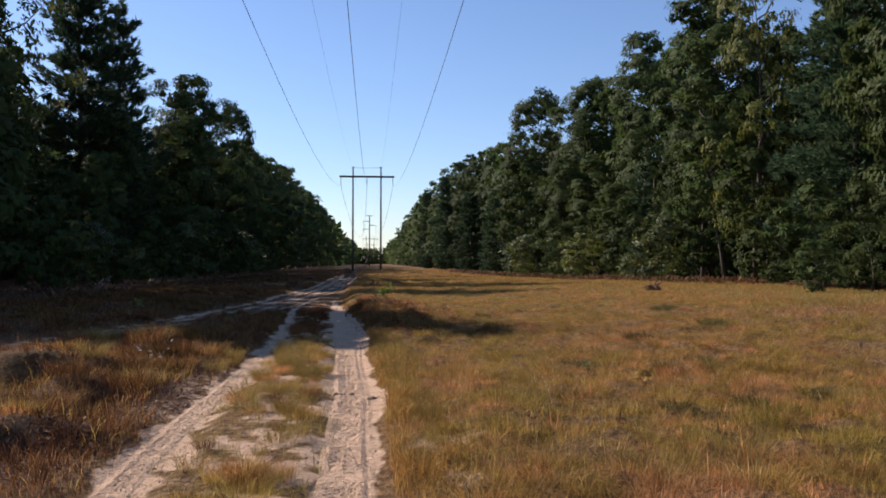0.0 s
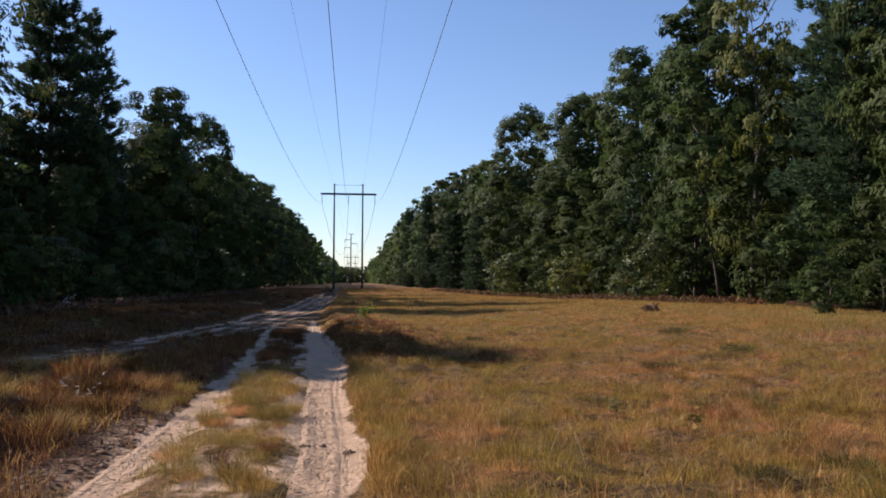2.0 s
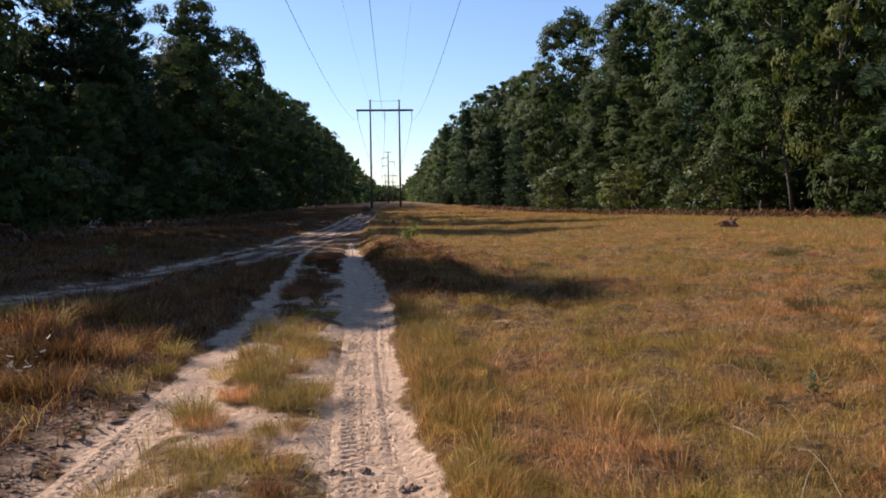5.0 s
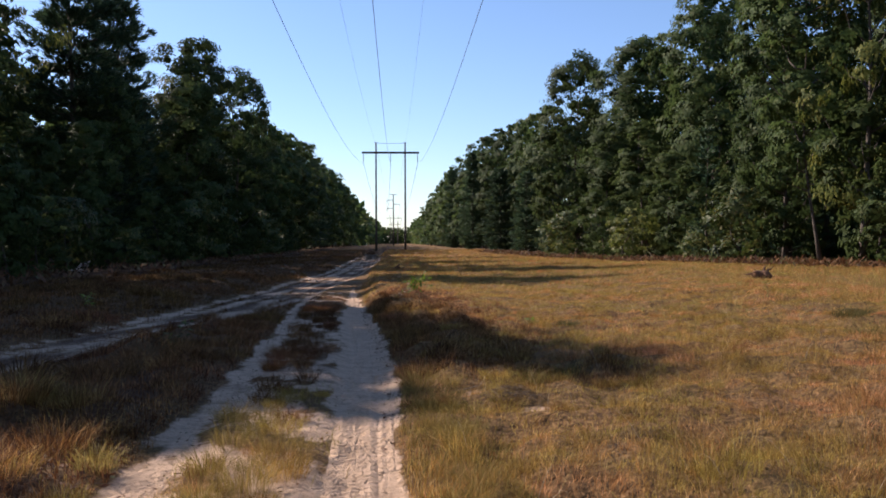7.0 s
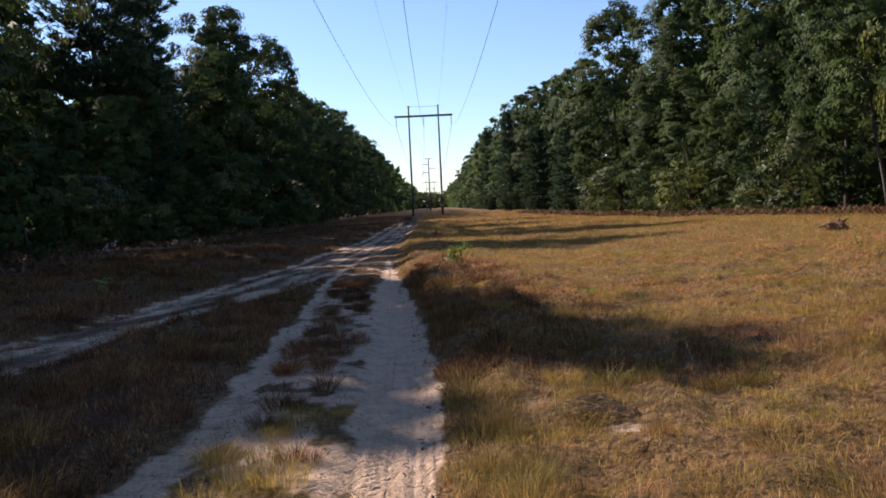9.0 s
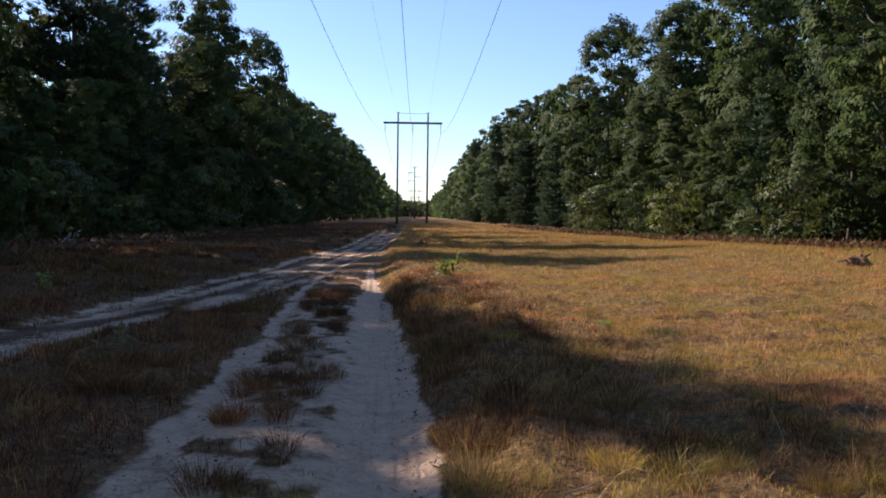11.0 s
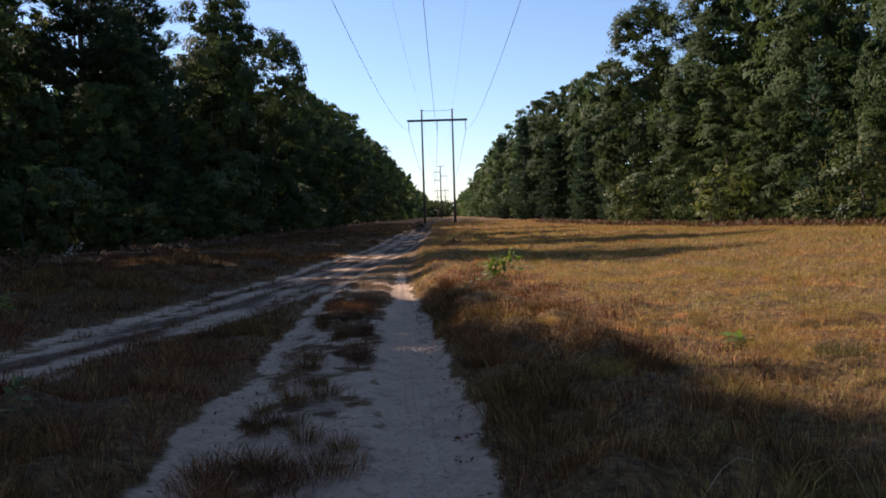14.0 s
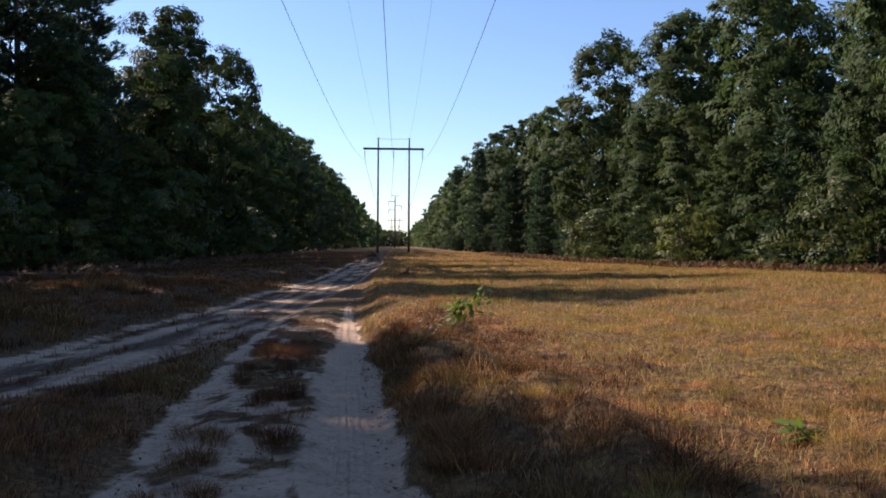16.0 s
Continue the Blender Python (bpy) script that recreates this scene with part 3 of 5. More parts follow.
def edge_oak(seed, high, spread, bare, lobes, tufts, each, leaf, mat, label, name="oak_tree", lean=0.0, stout=1.0, limbs=True, open_crown=0.0, category="tree"):
    """An oak whose crown is made of lobes on limbs, each lobe of tufts of leaves that lie outward on it."""
    r = np.random.default_rng(seed)
    wood, crown = Heap(), Heap()
    k = np.linspace(0, 1, 9)
    bend = np.stack([lean * k + 0.3 * np.sin(k * 4 + seed), 0.3 * np.sin(k * 5 + 2 * seed), k * high * 0.80], 1)
    bend[:, :2] -= bend[0, :2]
    wood.tube(bend, stout * high * 0.0115 * (1 - 0.93 * k) * (1 + 0.5 * np.exp(-k * 25)), 8 if limbs else 5)
    f = (np.arange(lobes) + r.uniform(0, 1, lobes)) / lobes
    lh = bare + (0.95 - bare) * f ** 0.9
    shape = np.sin(np.pi * np.clip(0.18 + 0.64 * f, 0, 1)) ** 0.8
    la = np.arange(lobes) * 2.4 + r.uniform(-0.6, 0.6, lobes)
    ld = spread * shape * r.uniform(0.38, 0.86, lobes)
    lr = spread * r.uniform(0.24, 0.42, lobes) * (0.7 + 0.3 * shape)
    ld[::4] *= 0.4
    ld[-2:] *= 0.3
    top = np.minimum(lh * high, high - lr * 0.8)
    tx, ty = np.interp(top, bend[:, 2], bend[:, 0]), np.interp(top, bend[:, 2], bend[:, 1])
    mid = np.stack([tx + ld * np.cos(la), ty + ld * np.sin(la), top], 1)
    out = np.stack([np.cos(la), np.sin(la), 0.25 + 0.9 * (f - 0.35)], 1)
    if limbs:
        for j in range(lobes):
            z0 = max(bare * high * 0.75, top[j] - ld[j] * r.uniform(0.5, 1.1))
            start = np.array([np.interp(z0, bend[:, 2], bend[:, q]) for q in range(3)])
            t = np.linspace(0, 1, 5)[:, None]
            limb = start + (mid[j] - start) * t
            limb[:, 2] -= 0.12 * ld[j] * np.sin(np.pi * t[:, 0])
            limb[1:-1] += r.normal(0, 0.10, (3, 3))
            wood.tube(limb, high * 0.0036 * (1.12 - t[:, 0]) * (0.6 + 0.5 * ld[j] / spread), 5)
    n = lobes * tufts
    way = unit(r.normal(0, 1, (n, 3)) + 0.55 * np.repeat(unit(out), tufts, 0) + [0, 0, 0.28])
    rad = np.repeat(lr, tufts)
    c = np.repeat(mid, tufts, 0) + way * (rad * r.uniform(0.55, 1.12, n))[:, None] * [1.1, 1.1, 0.82]
    size = rad * r.uniform(0.20, 0.40, n) + 0.07
    drop = r.uniform(0, 1, n) > open_crown
    c, way, size = c[drop], way[drop], size[drop]
    grow = np.repeat(np.repeat(unit(out), tufts, 0)[drop], each, 0)
    m = len(c) * each
    rnd = unit(r.normal(0, 1, (m, 3)))
    p = np.repeat(c, each, 0) + rnd * (np.repeat(size, each) * r.uniform(0.1, 1.1, m) ** 0.6)[:, None] * [1.15, 1.15, 0.7]
    p[:, 2] = np.clip(p[:, 2], 0.3, high)
    face = unit(0.80 * np.repeat(way, each, 0) + 0.75 * grow + 0.25 * rnd + r.normal(0, 0.22, (m, 3)))
    u = unit(np.cross(face, r.normal(0, 1, (m, 3))) - [0, 0, 0.3])
    v = unit(np.cross(u, face))
    crown.leaflets(p, u, v, leaf * r.uniform(0.65, 1.4, m), leaf * r.uniform(0.45, 0.8, m))
    return grown(name, wood, BARK, crown, mat, label, category)


def pine(seed, high, spread, bare, whorls, per, shoots, needles, nlen, label, name="pine_tree", shape=0.72, rise=0.0, broad=1.0):
    """A pine with flat sprays of needles on level branches, tier over tier, open between them."""
    r = np.random.default_rng(seed)
    wood, crown = Heap(), Heap()
    k = np.linspace(0, 1, 8)
    wood.tube(np.stack([0.12 * np.sin(5 * k), 0.12 * np.cos(4 * k) - 0.12, k * high * 0.985], 1), high * 0.012 * (1.02 - k) + 0.015, 7)
    pts, fwd, lay = [], [], []
    tiers = np.linspace(bare, 0.985, whorls) + r.uniform(-0.25, 0.25, whorls) * (1 - bare) / whorls
    for h in tiers:
        f = min(1.0, max(0.0, (h - bare) / (1 - bare)))
        most = spread * (1 - f) ** shape * (0.55 + 0.45 * min(1, f * 5 + 0.35)) * r.uniform(0.8, 1.08) + 0.3
        a0 = r.uniform(0, 6.28)
        for j in range(per):
            a = a0 + j * 2 * np.pi / per + r.normal(0, 0.3)
            reach = most * r.uniform(0.5, 1.12)
            t = np.linspace(0, 1, 6)
            slope = r.uniform(-0.14, 0.05) + rise + 0.75 * f ** 2
            z0 = h * high + r.uniform(-0.15, 0.15)
            path = np.stack([np.cos(a) * reach * t, np.sin(a) * reach * t, z0 + reach * (slope * t + 0.15 * t ** 3)], 1)
            if reach > 1.0 and needles > 3:
                wood.tube(path[::2], high * 0.0020 * (1.1 - t[::2]) + 0.006, 3, False)
            m = max(4, int(shoots * (0.25 + 0.75 * reach / spread)))
            s = 1 - 0.88 * r.uniform(0, 1, m) ** 1.15
            q = np.stack([np.interp(s, t, path[:, i]) for i in range(3)], 1)
            side = np.array([-np.sin(a), np.cos(a), 0.0])
            half = 0.36 * reach * np.sin(np.pi * np.clip(0.14 + 0.80 * s, 0, 1)) ** 0.7 + 0.12
            off = r.uniform(-1, 1, m)
            q += side * (off * half)[:, None] + np.array([0, 0, 1.0]) * (r.normal(0, 0.05 + 0.035 * reach, m) - 0.10 * np.abs(off) * half)[:, None]
            pts.append(q)
            fwd.append(unit(np.array([np.cos(a), np.sin(a), 0.22 + 0.4 * f]) + side * (off * 0.8)[:, None]))
            lay.append(np.tile([np.cos(a) * 0.65, np.sin(a) * 0.65, 1.0], (m, 1)))
    p, d, up = np.concatenate(pts), np.concatenate(fwd), np.concatenate(lay)
    n = len(p) * needles
    u = unit(np.repeat(d, needles, 0) + r.normal(0, 0.38, (n, 3)) * [1, 1, 0.8])
    face = unit(np.repeat(up, needles, 0) + r.normal(0, 0.42, (n, 3)))
    v = unit(np.cross(face, u))
    crown.leaflets(np.repeat(p, needles, 0) + r.normal(0, 0.05, (n, 3)), u, v, nlen * r.uniform(0.7, 1.3, n), broad * nlen * r.uniform(0.14, 0.26, n))
    return grown(name, wood, BARK, crown, PINE, label)


GREEN = "dark green oak with a lumpy broad crown at the wood's edge"
TURNING = "yellow-green oak with leaves beginning to turn"
PINES = "dark green pine with tiered feathery branches"
# full shapes for trees that stand near, lighter ones for those far off
makers = {
    "edge_a": (lambda: edge_oak(31, 20, 4.7, 0.07, 32, 15, 44, 0.28, OAK, GREEN), 20.0),
    "edge_b": (lambda: edge_oak(32, 20, 4.3, 0.11, 30, 15, 44, 0.28, OAK, GREEN), 20.0),
    "edge_c": (lambda: edge_oak(7, 20, 5.0, 0.05, 34, 15, 44, 0.28, OAK, GREEN), 20.0),
    "turn_a": (lambda: edge_oak(4, 20, 4.6, 0.12, 28, 12, 36, 0.26, OAK_YELLOW, TURNING, open_crown=0.38), 20.0),
    "tall": (lambda: edge_oak(9, 20, 4.4, 0.25, 30, 15, 44, 0.27, OAK, "dark green oak with a long bare pale trunk", lean=-0.8, stout=0.52), 20.0),
    "deep_a": (lambda: edge_oak(21, 20, 4.6, 0.05, 26, 8, 22, 0.52, OAK, "oak in the wood behind, dark green", limbs=False), 20.0),
    "deep_b": (lambda: edge_oak(22, 20, 4.9, 0.07, 26, 8, 22, 0.52, OAK, "oak in the wood behind, dark green", limbs=False), 20.0),
    "far_a": (lambda: edge_oak(23, 20, 4.6, 0.06, 20, 6, 11, 0.80, OAK, "far oak at the wood's edge, dark green", limbs=False), 20.0),
    "far_b": (lambda: edge_oak(24, 20, 4.8, 0.08, 20, 6, 11, 0.80, OAK, "far oak at the wood's edge, dark green", limbs=False), 20.0),
    "oak_a": (lambda: oak(1, 20, 4.6, 0.20, 190, 50, 0.35, OAK, GREEN), 20.0),
    "oak_c": (lambda: oak(3, 20, 5.2, 0.12, 200, 50, 0.36, OAK, GREEN), 20.0),
    # These two stand out of view, added to cast shadow on the ground.
    "shade_oak_f": (lambda: oak(11, 20, 4.4, 0.08, 90, 26, 0.66, OAK, "oak in the wood behind, dark green"), 20.0),
    "shade_oak_g": (lambda: oak(12, 20, 4.9, 0.10, 90, 26, 0.66, OAK, "oak in the wood behind, dark green"), 20.0),
    "pine_a": (lambda: pine(5, 20, 4.7, 0.05, 30, 7, 15, 4, 0.60, PINES), 20.0),
    "pine_n": (lambda: pine(10, 20, 5.0, 0.04, 24, 7, 66, 8, 0.38, PINES, shape=0.60), 20.0),
    "pine_b": (lambda: pine(6, 20, 4.6, 0.03, 23, 7, 40, 4, 0.60, PINES, shape=0.55, broad=1.35), 20.0),
    "pine_f": (lambda: pine(13, 20, 4.2, 0.03, 15, 6, 12, 2, 1.25, "far dark pine among oaks"), 20.0),
    "young": (lambda: edge_oak(14, 6, 2.2, 0.03, 14, 8, 24, 0.22, OAK, "young bushy oak at the wood's edge", "oak_sapling", limbs=False), 6.0),
    "shrub_a": (lambda: edge_oak(15, 3.2, 1.7, 0.02, 15, 8, 20, 0.15, SHRUB, "olive green leafy shrub at the wood's edge", "shrub", limbs=False, open_crown=0.15, category="shrub"), 3.2),
    "shrub_y": (lambda: edge_oak(16, 3.2, 1.5, 0.02, 13, 8, 20, 0.15, OAK_YELLOW, "yellowish leafy shrub at the wood's edge", "shrub", limbs=False, open_crown=0.2, category="shrub"), 3.2),
}
first = {}


def plant_tree(kind, x, y, high, turn=0.0, wide=1.0, group=""):
    make, base = makers[kind]
    s = high / base
    m = pose(x, y, gz1(x, y) - 0.06, 0, 0, turn) @ Matrix.Diagonal((s * wide, s * wide, s, 1))
    if kind in first:
        ob = copy_thing(first[kind], m @ Matrix.Diagonal((*[1 / c for c in first[kind].scale], 1)))
    else:
        ob = first[kind] = make()
        ob.matrix_basis = m
    if group:
        ob["group"] = group
    return ob


standing = []


def stand(kind, x, y, high, turn=0.0, wide=1.0, group=""):
    standing.append((x, y))
    return plant_tree(kind, x, y, high, turn, wide, group)


def free(x, y, room):
    return all((x - a) ** 2 + (y - b) ** 2 > room * room for a, b in standing)


LEFT, RIGHT = "trees along the shaded wood's edge", "trees along the sunlit wood's edge"
# The nearest and the deepest here stand out of view and cast field shadows.
for row in [  # kind, x, y, height, turn, width
    ("pine_a", -20.0, 32.4, 18.0, 40, 0.9), ("shade_oak_f", -21.0, 29.6, 15.4, 100, 0.75), ("shade_oak_f", -20.6, 36.6, 14.0, 140, 0.75), ("pine_n", -22.5, 70, 26.0, 0, 1.0), ("pine_n", -21.8, 77.5, 24.0, 70, 0.95),
    ("turn_a", -25.8, 60.5, 26.0, 20, 0.9), ("turn_a", -25.5, 53.5, 19.5, 140, 0.9), ("deep_b", -29.0, 60.4, 26.5, 60, 0.75), ("deep_a", -30.0, 64.5, 26.0, 10, 0.8), ("edge_a", -17.8, 87, 20.8, 130, 1.0), ("edge_c", -16.9, 104, 21.6, 200, 0.80),
    ("edge_c", -19.5, 93, 17.0, 10, 0.8), ("edge_a", -20, 70, 14.0, 250, 0.9)]:
    stand(*row, group=LEFT)
for row in [
    ("pine_n", 24.3, 38.5, 18.0, 15, 1.0), ("edge_b", 27.5, 51.5, 17.0, 80, 0.9), ("tall", 21.45, 46.8, 15.4, 0, 1.0), ("turn_a", 21.7, 43.6, 20.5, 75, 0.62),
    ("edge_a", 23.6, 32.5, 18.5, 160, 0.75), ("edge_b", 26.0, 60, 22.8, 60, 1.0), ("edge_a", 25.5, 73, 22.0, 300, 0.95),
    ("edge_c", 25.2, 88, 21.4, 30, 1.1), ("deep_a", 28.0, 92, 21.0, 70, 1.1), ("deep_b", 28.6, 79, 21.5, 150, 1.1), ("edge_c", 20.8, 98, 22.4, 220, 0.92), ("deep_a", 25.0, 158, 23.8, 90, 1.0),
    ("pine_b", 17.9, 144, 13.4, 33, 1.15), ("pine_b", 19.6, 127, 11.5, 180, 1.1), ("pine_b", 17.4, 188, 20.5, 80, 0.8), ("pine_b", 16.6, 236, 21.0, 250, 0.8), ("edge_b", 22.4, 184, 26.0, 40, 1.0), ("deep_b", 26.4, 101, 19.4, 15, 0.95), ("deep_b", 20.6, 212, 26.6, 130, 0.9), ("deep_a", 23.0, 166, 24.6, 220, 0.9), ("deep_b", 23.6, 149, 23.0, 300, 0.85), ("edge_a", 22.8, 53.5, 13.5, 200, 0.85), ("pine_b", 20.5, 113, 9.5, 100, 1.1)]:
    stand(*row, group=RIGHT)
tr = np.random.default_rng(21)
TAN_UP, SX, SY = math.tan(radians(SUN_UP)), math.sin(radians(SUN_SIDE)), math.cos(radians(SUN_SIDE))


def height_for_shadow(x, y):
    """Height set so that a tree's shadow stops where ruts and field are lit."""
    across, along = SY * x + SX * y, SX * x - SY * y
    reach = np.interp(across, [-30, 8, 10.2, 11.2, 12.5, 14.5, 15.6, 16.3, 17.1, 17.7, 18.9, 20.0, 21.7, 23.1, 25.2, 27.2, 28.6, 31.5, 34, 36, 37.5, 41.5, 44, 60, 120],
                      [-9.5, -9.5, -8.4, -7.3, -7.2, -8.3, -7.2, -5.0, -5.2, -6.8, -9.2, -10.2, -11.9, -12.6, -14.7, -18.0, -20.5, -22, -22, -15, -12, -19, -26, -36, -70])
    return float(np.clip((reach - along) * TAN_UP, 6.5, 22.5))


for row in [("shade_oak_f", -26.5, 34.5, 16.4, 15, 0.9), ("shade_oak_f", -24.5, 30.8, 14.6, 33, 0.8), ("shade_oak_g", -21.5, 40.6, 13.0, 190, 1.1),
            ("oak_c", -20.8, 45.0, 13.0, 120, 0.95), ("oak_a", -20.5, 50.0, 7.0, 310, 1.3)]:
    stand(*row, group=LEFT)
# Unseen trees added in rows to fill out the shadow on ruts and bank.
for across in np.arange(12.9, 31, 1.6):
    for x, more in ((-21.5, np.interp(across, [13, 15.5, 17, 19, 21, 23, 31], [1.06, 1.04, 1.0, 0.98, 1.0, 1.04, 1.04])), (-27.0, np.interp(across, [13, 16, 18, 22, 31], [1.04, 1.0, 0.96, 0.96, 1.0]))):
        x = x + tr.uniform(-0.6, 0.6)
        y = (across - SY * x) / SX
        if free(x, y, 1.6):
            stand("oak_a" if across > 25 and x > -24 else "shade_oak_g" if tr.uniform() < 0.5 else "shade_oak_f", x, y, height_for_shadow(x, y) * more, tr.uniform(0, 360), 0.95 if across < 26 else 1.1, LEFT)
for across in np.arange(10.9, 27.5, 0.95):      # unseen trees added deeper in, closing holes in the cast shadow
    x = -24.2 + tr.uniform(-0.5, 0.5)
    y = (across - SY * x) / SX
    stand("shade_oak_g" if tr.uniform() < 0.5 else "shade_oak_f", x, y, height_for_shadow(x, y) * 1.0, tr.uniform(0, 360), 0.95, LEFT)
for y in np.arange(8, 130, 5.0):          # first row on the shaded side
    x, yy = -19.0 + tr.uniform(-1.4, 1.2) - (1.3 if y > 104 else 0), y + tr.uniform(-1.2, 1.2)
    high = height_for_shadow(x, yy) * tr.uniform(0.9, 0.99) if y < 78 else tr.uniform(14, 18.4)
    if 45.5 < yy < 75:
        high = tr.uniform(5.5, 7.0) if yy < 56 else tr.uniform(7, 10)
    if free(x, yy, 3.6):
        stand(["edge_c", "edge_a", "pine_b", "edge_b"][tr.integers(4)] if y > 52 else "oak_a" if y > 44 else "shade_oak_g", x, yy, high, tr.uniform(0, 360), tr.uniform(0.85, 1.15), LEFT)
for y in np.arange(28, 100, 8.2):
    x, yy = np.interp(y, [20, 45, 62, 85, 150], [24, 23.2, 22.0, 21.0, 20.0]) + tr.uniform(-1.0, 1.6), y + tr.uniform(-1.5, 1.5)
    if free(x, yy, 4.0):
        stand(["edge_a", "edge_b"][tr.integers(2)] if tr.uniform() < 0.8 else "pine_f", x, yy, tr.uniform(7, 12.5), tr.uniform(0, 360), tr.uniform(0.95, 1.2), RIGHT)
for side, x0, g in ((-1, 24.5, LEFT), (1, 29.0, RIGHT)):     # rows deeper in the woods
    for depth in (0, 6.5):
        for y in np.arange(10 if side < 0 else 24, 140, 6.0):
            x, yy = side * (x0 + depth + tr.uniform(-1.5, 1.5)), y + tr.uniform(-2, 2)
            high = tr.uniform(14, 19) + (0 if side < 0 else 1.5)
            if side < 0 and yy < 78:
                high = height_for_shadow(x, yy) * tr.uniform(0.86, 0.97)
            if free(x, yy, 4.0) and not (-30 < x < 0 and 49 < yy < 66):
                stand((["shade_oak_f", "shade_oak_g", "pine_f"] if x < 0 and yy < 50 else ["deep_a", "deep_b", "pine_f"])[tr.integers(3)], x, yy, high, tr.uniform(0, 360), tr.uniform(0.85, 1.1), g)
for side, x0, g in ((-1, 19.8, LEFT), (1, 18.2, RIGHT)):     # on towards the distance
    for depth in (0, 5):
        y = 133.0
        while y < 420:
            x, yy = side * (x0 + depth + tr.uniform(-1.2, 1.2) + (7.5 * (1 - smooth((y - 195) / 20)) if side > 0 else 0)), y + tr.uniform(-2, 2)
            if free(x, yy, 3.8):
                stand("deep_a" if y < 200 and depth == 0 else "pine_f" if tr.uniform() < 0.22 else ["far_a", "far_b"][int(y * 7) % 2], x, yy, tr.uniform(18, 23) + (2.7 * smooth((y - 150) / 60) if side < 0 else 1.2), tr.uniform(0, 360), tr.uniform(0.9, 1.15), g)
            y += 5.5 + (y - 133) * 0.018 + depth * 0.15
# young growth and shrubs in front
for row in [("young", 20.6, 31.0, 4.5, 0, 1.0), ("young", 21.9, 43.0, 7.5, 30, 0.9), ("young", 20.9, 40.0, 4.5, 100, 1.1), ("young", 21.6, 36.3, 5.0, 10, 1.2), ("young", 17.5, 29.6, 2.1, 60, 1.2), ("shrub_y", 18.2, 69.5, 4.0, 10, 1.1), ("shrub_a", 17.6, 85, 4.5, 50, 1.2),
            ("young", 20.8, 63, 6.5, 120, 1.1), ("young", 21.8, 57, 6.0, 200, 1.1), ("shrub_a", 19.5, 73.5, 3.6, 140, 1.2), ("young", 18.2, 77, 6.0, 20, 1.0)]:
    stand(*row, group="young growth along the sunlit edge")
for y in np.arange(27, 118, 6.6):
    x, yy = np.interp(y, [20, 45, 62, 85, 150], [22.5, 21.2, 20.0, 18.6, 17.6]) + tr.uniform(-0.4, 1.4), y + tr.uniform(-1, 1)
    if free(x, yy, 2.0) and not 38.5 < yy < 48.5:
        stand(["young", "shrub_a", "young", "shrub_y", "shrub_a"][tr.integers(5)], x, yy, tr.uniform(1.6, 5.0), tr.uniform(0, 360), tr.uniform(0.9, 1.2), "young growth along the sunlit edge")
for y in np.arange(44, 150, 4.2):
    x, yy = -15.6 + tr.uniform(-1.6, 0.7), y + tr.uniform(-1, 1)
    if free(x, yy, 2.0):
        stand(["young", "shrub_a", "young"][tr.integers(3)], x, yy, tr.uniform(2.0, 6.5), tr.uniform(0, 360), tr.uniform(0.9, 1.2), "young growth along the shaded edge")

# far woods
def far_woods(label, cx, cy, sx, sy, count, low, high, seed):
    r = np.random.default_rng(seed)
    hp = Heap()
    px, py = r.uniform(cx - sx, cx + sx, count), r.uniform(cy - sy, cy + sy, count)
    hh = r.uniform(low, high, count)
    each = 22
    way = unit(r.normal(0, 1, (count * each, 3)))
    f = np.repeat(hh, each)
    p = np.stack([np.repeat(px, each), np.repeat(py, each), f * 0.55], 1) + way * np.stack([f * 0.26, f * 0.26, f * 0.46], 1)
    p[:, 2] = np.clip(p[:, 2], 0.2, None)
    u = unit(way + r.normal(0, 0.6, way.shape))
    v = unit(np.cross(u, r.normal(0, 1, way.shape)))
    hp.leaves(p, u, v, f * 0.20 * r.uniform(0.7, 1.3, len(p)), f * 0.14)
    return tagged(new("far_woods", hp.mesh("far_woods", OAK)), label, "woods", kind="stuff")


far_woods("dark interior of the wood", -46, 80, 5, 75, 170, 12, 17, 34)
far_woods("dark interior of the wood", 52, 85, 5, 75, 170, 13, 18, 35)
far_woods("low dark undergrowth inside the wood", 38, 215, 4, 200, 620, 4, 8, 36)
far_woods("low dark undergrowth inside the wood", -37, 225, 4, 190, 560, 4, 8, 37)
far_woods("distant dark green wood beside the clearing", -27, 760, 9, 360, 420, 15, 21, 31)
far_woods("distant green wood beside the clearing", 30, 760, 9, 360, 420, 15, 21, 32)
far_woods("hazy far wood across the end of the clearing", 0, 1020, 60, 25, 260, 13, 18, 33)


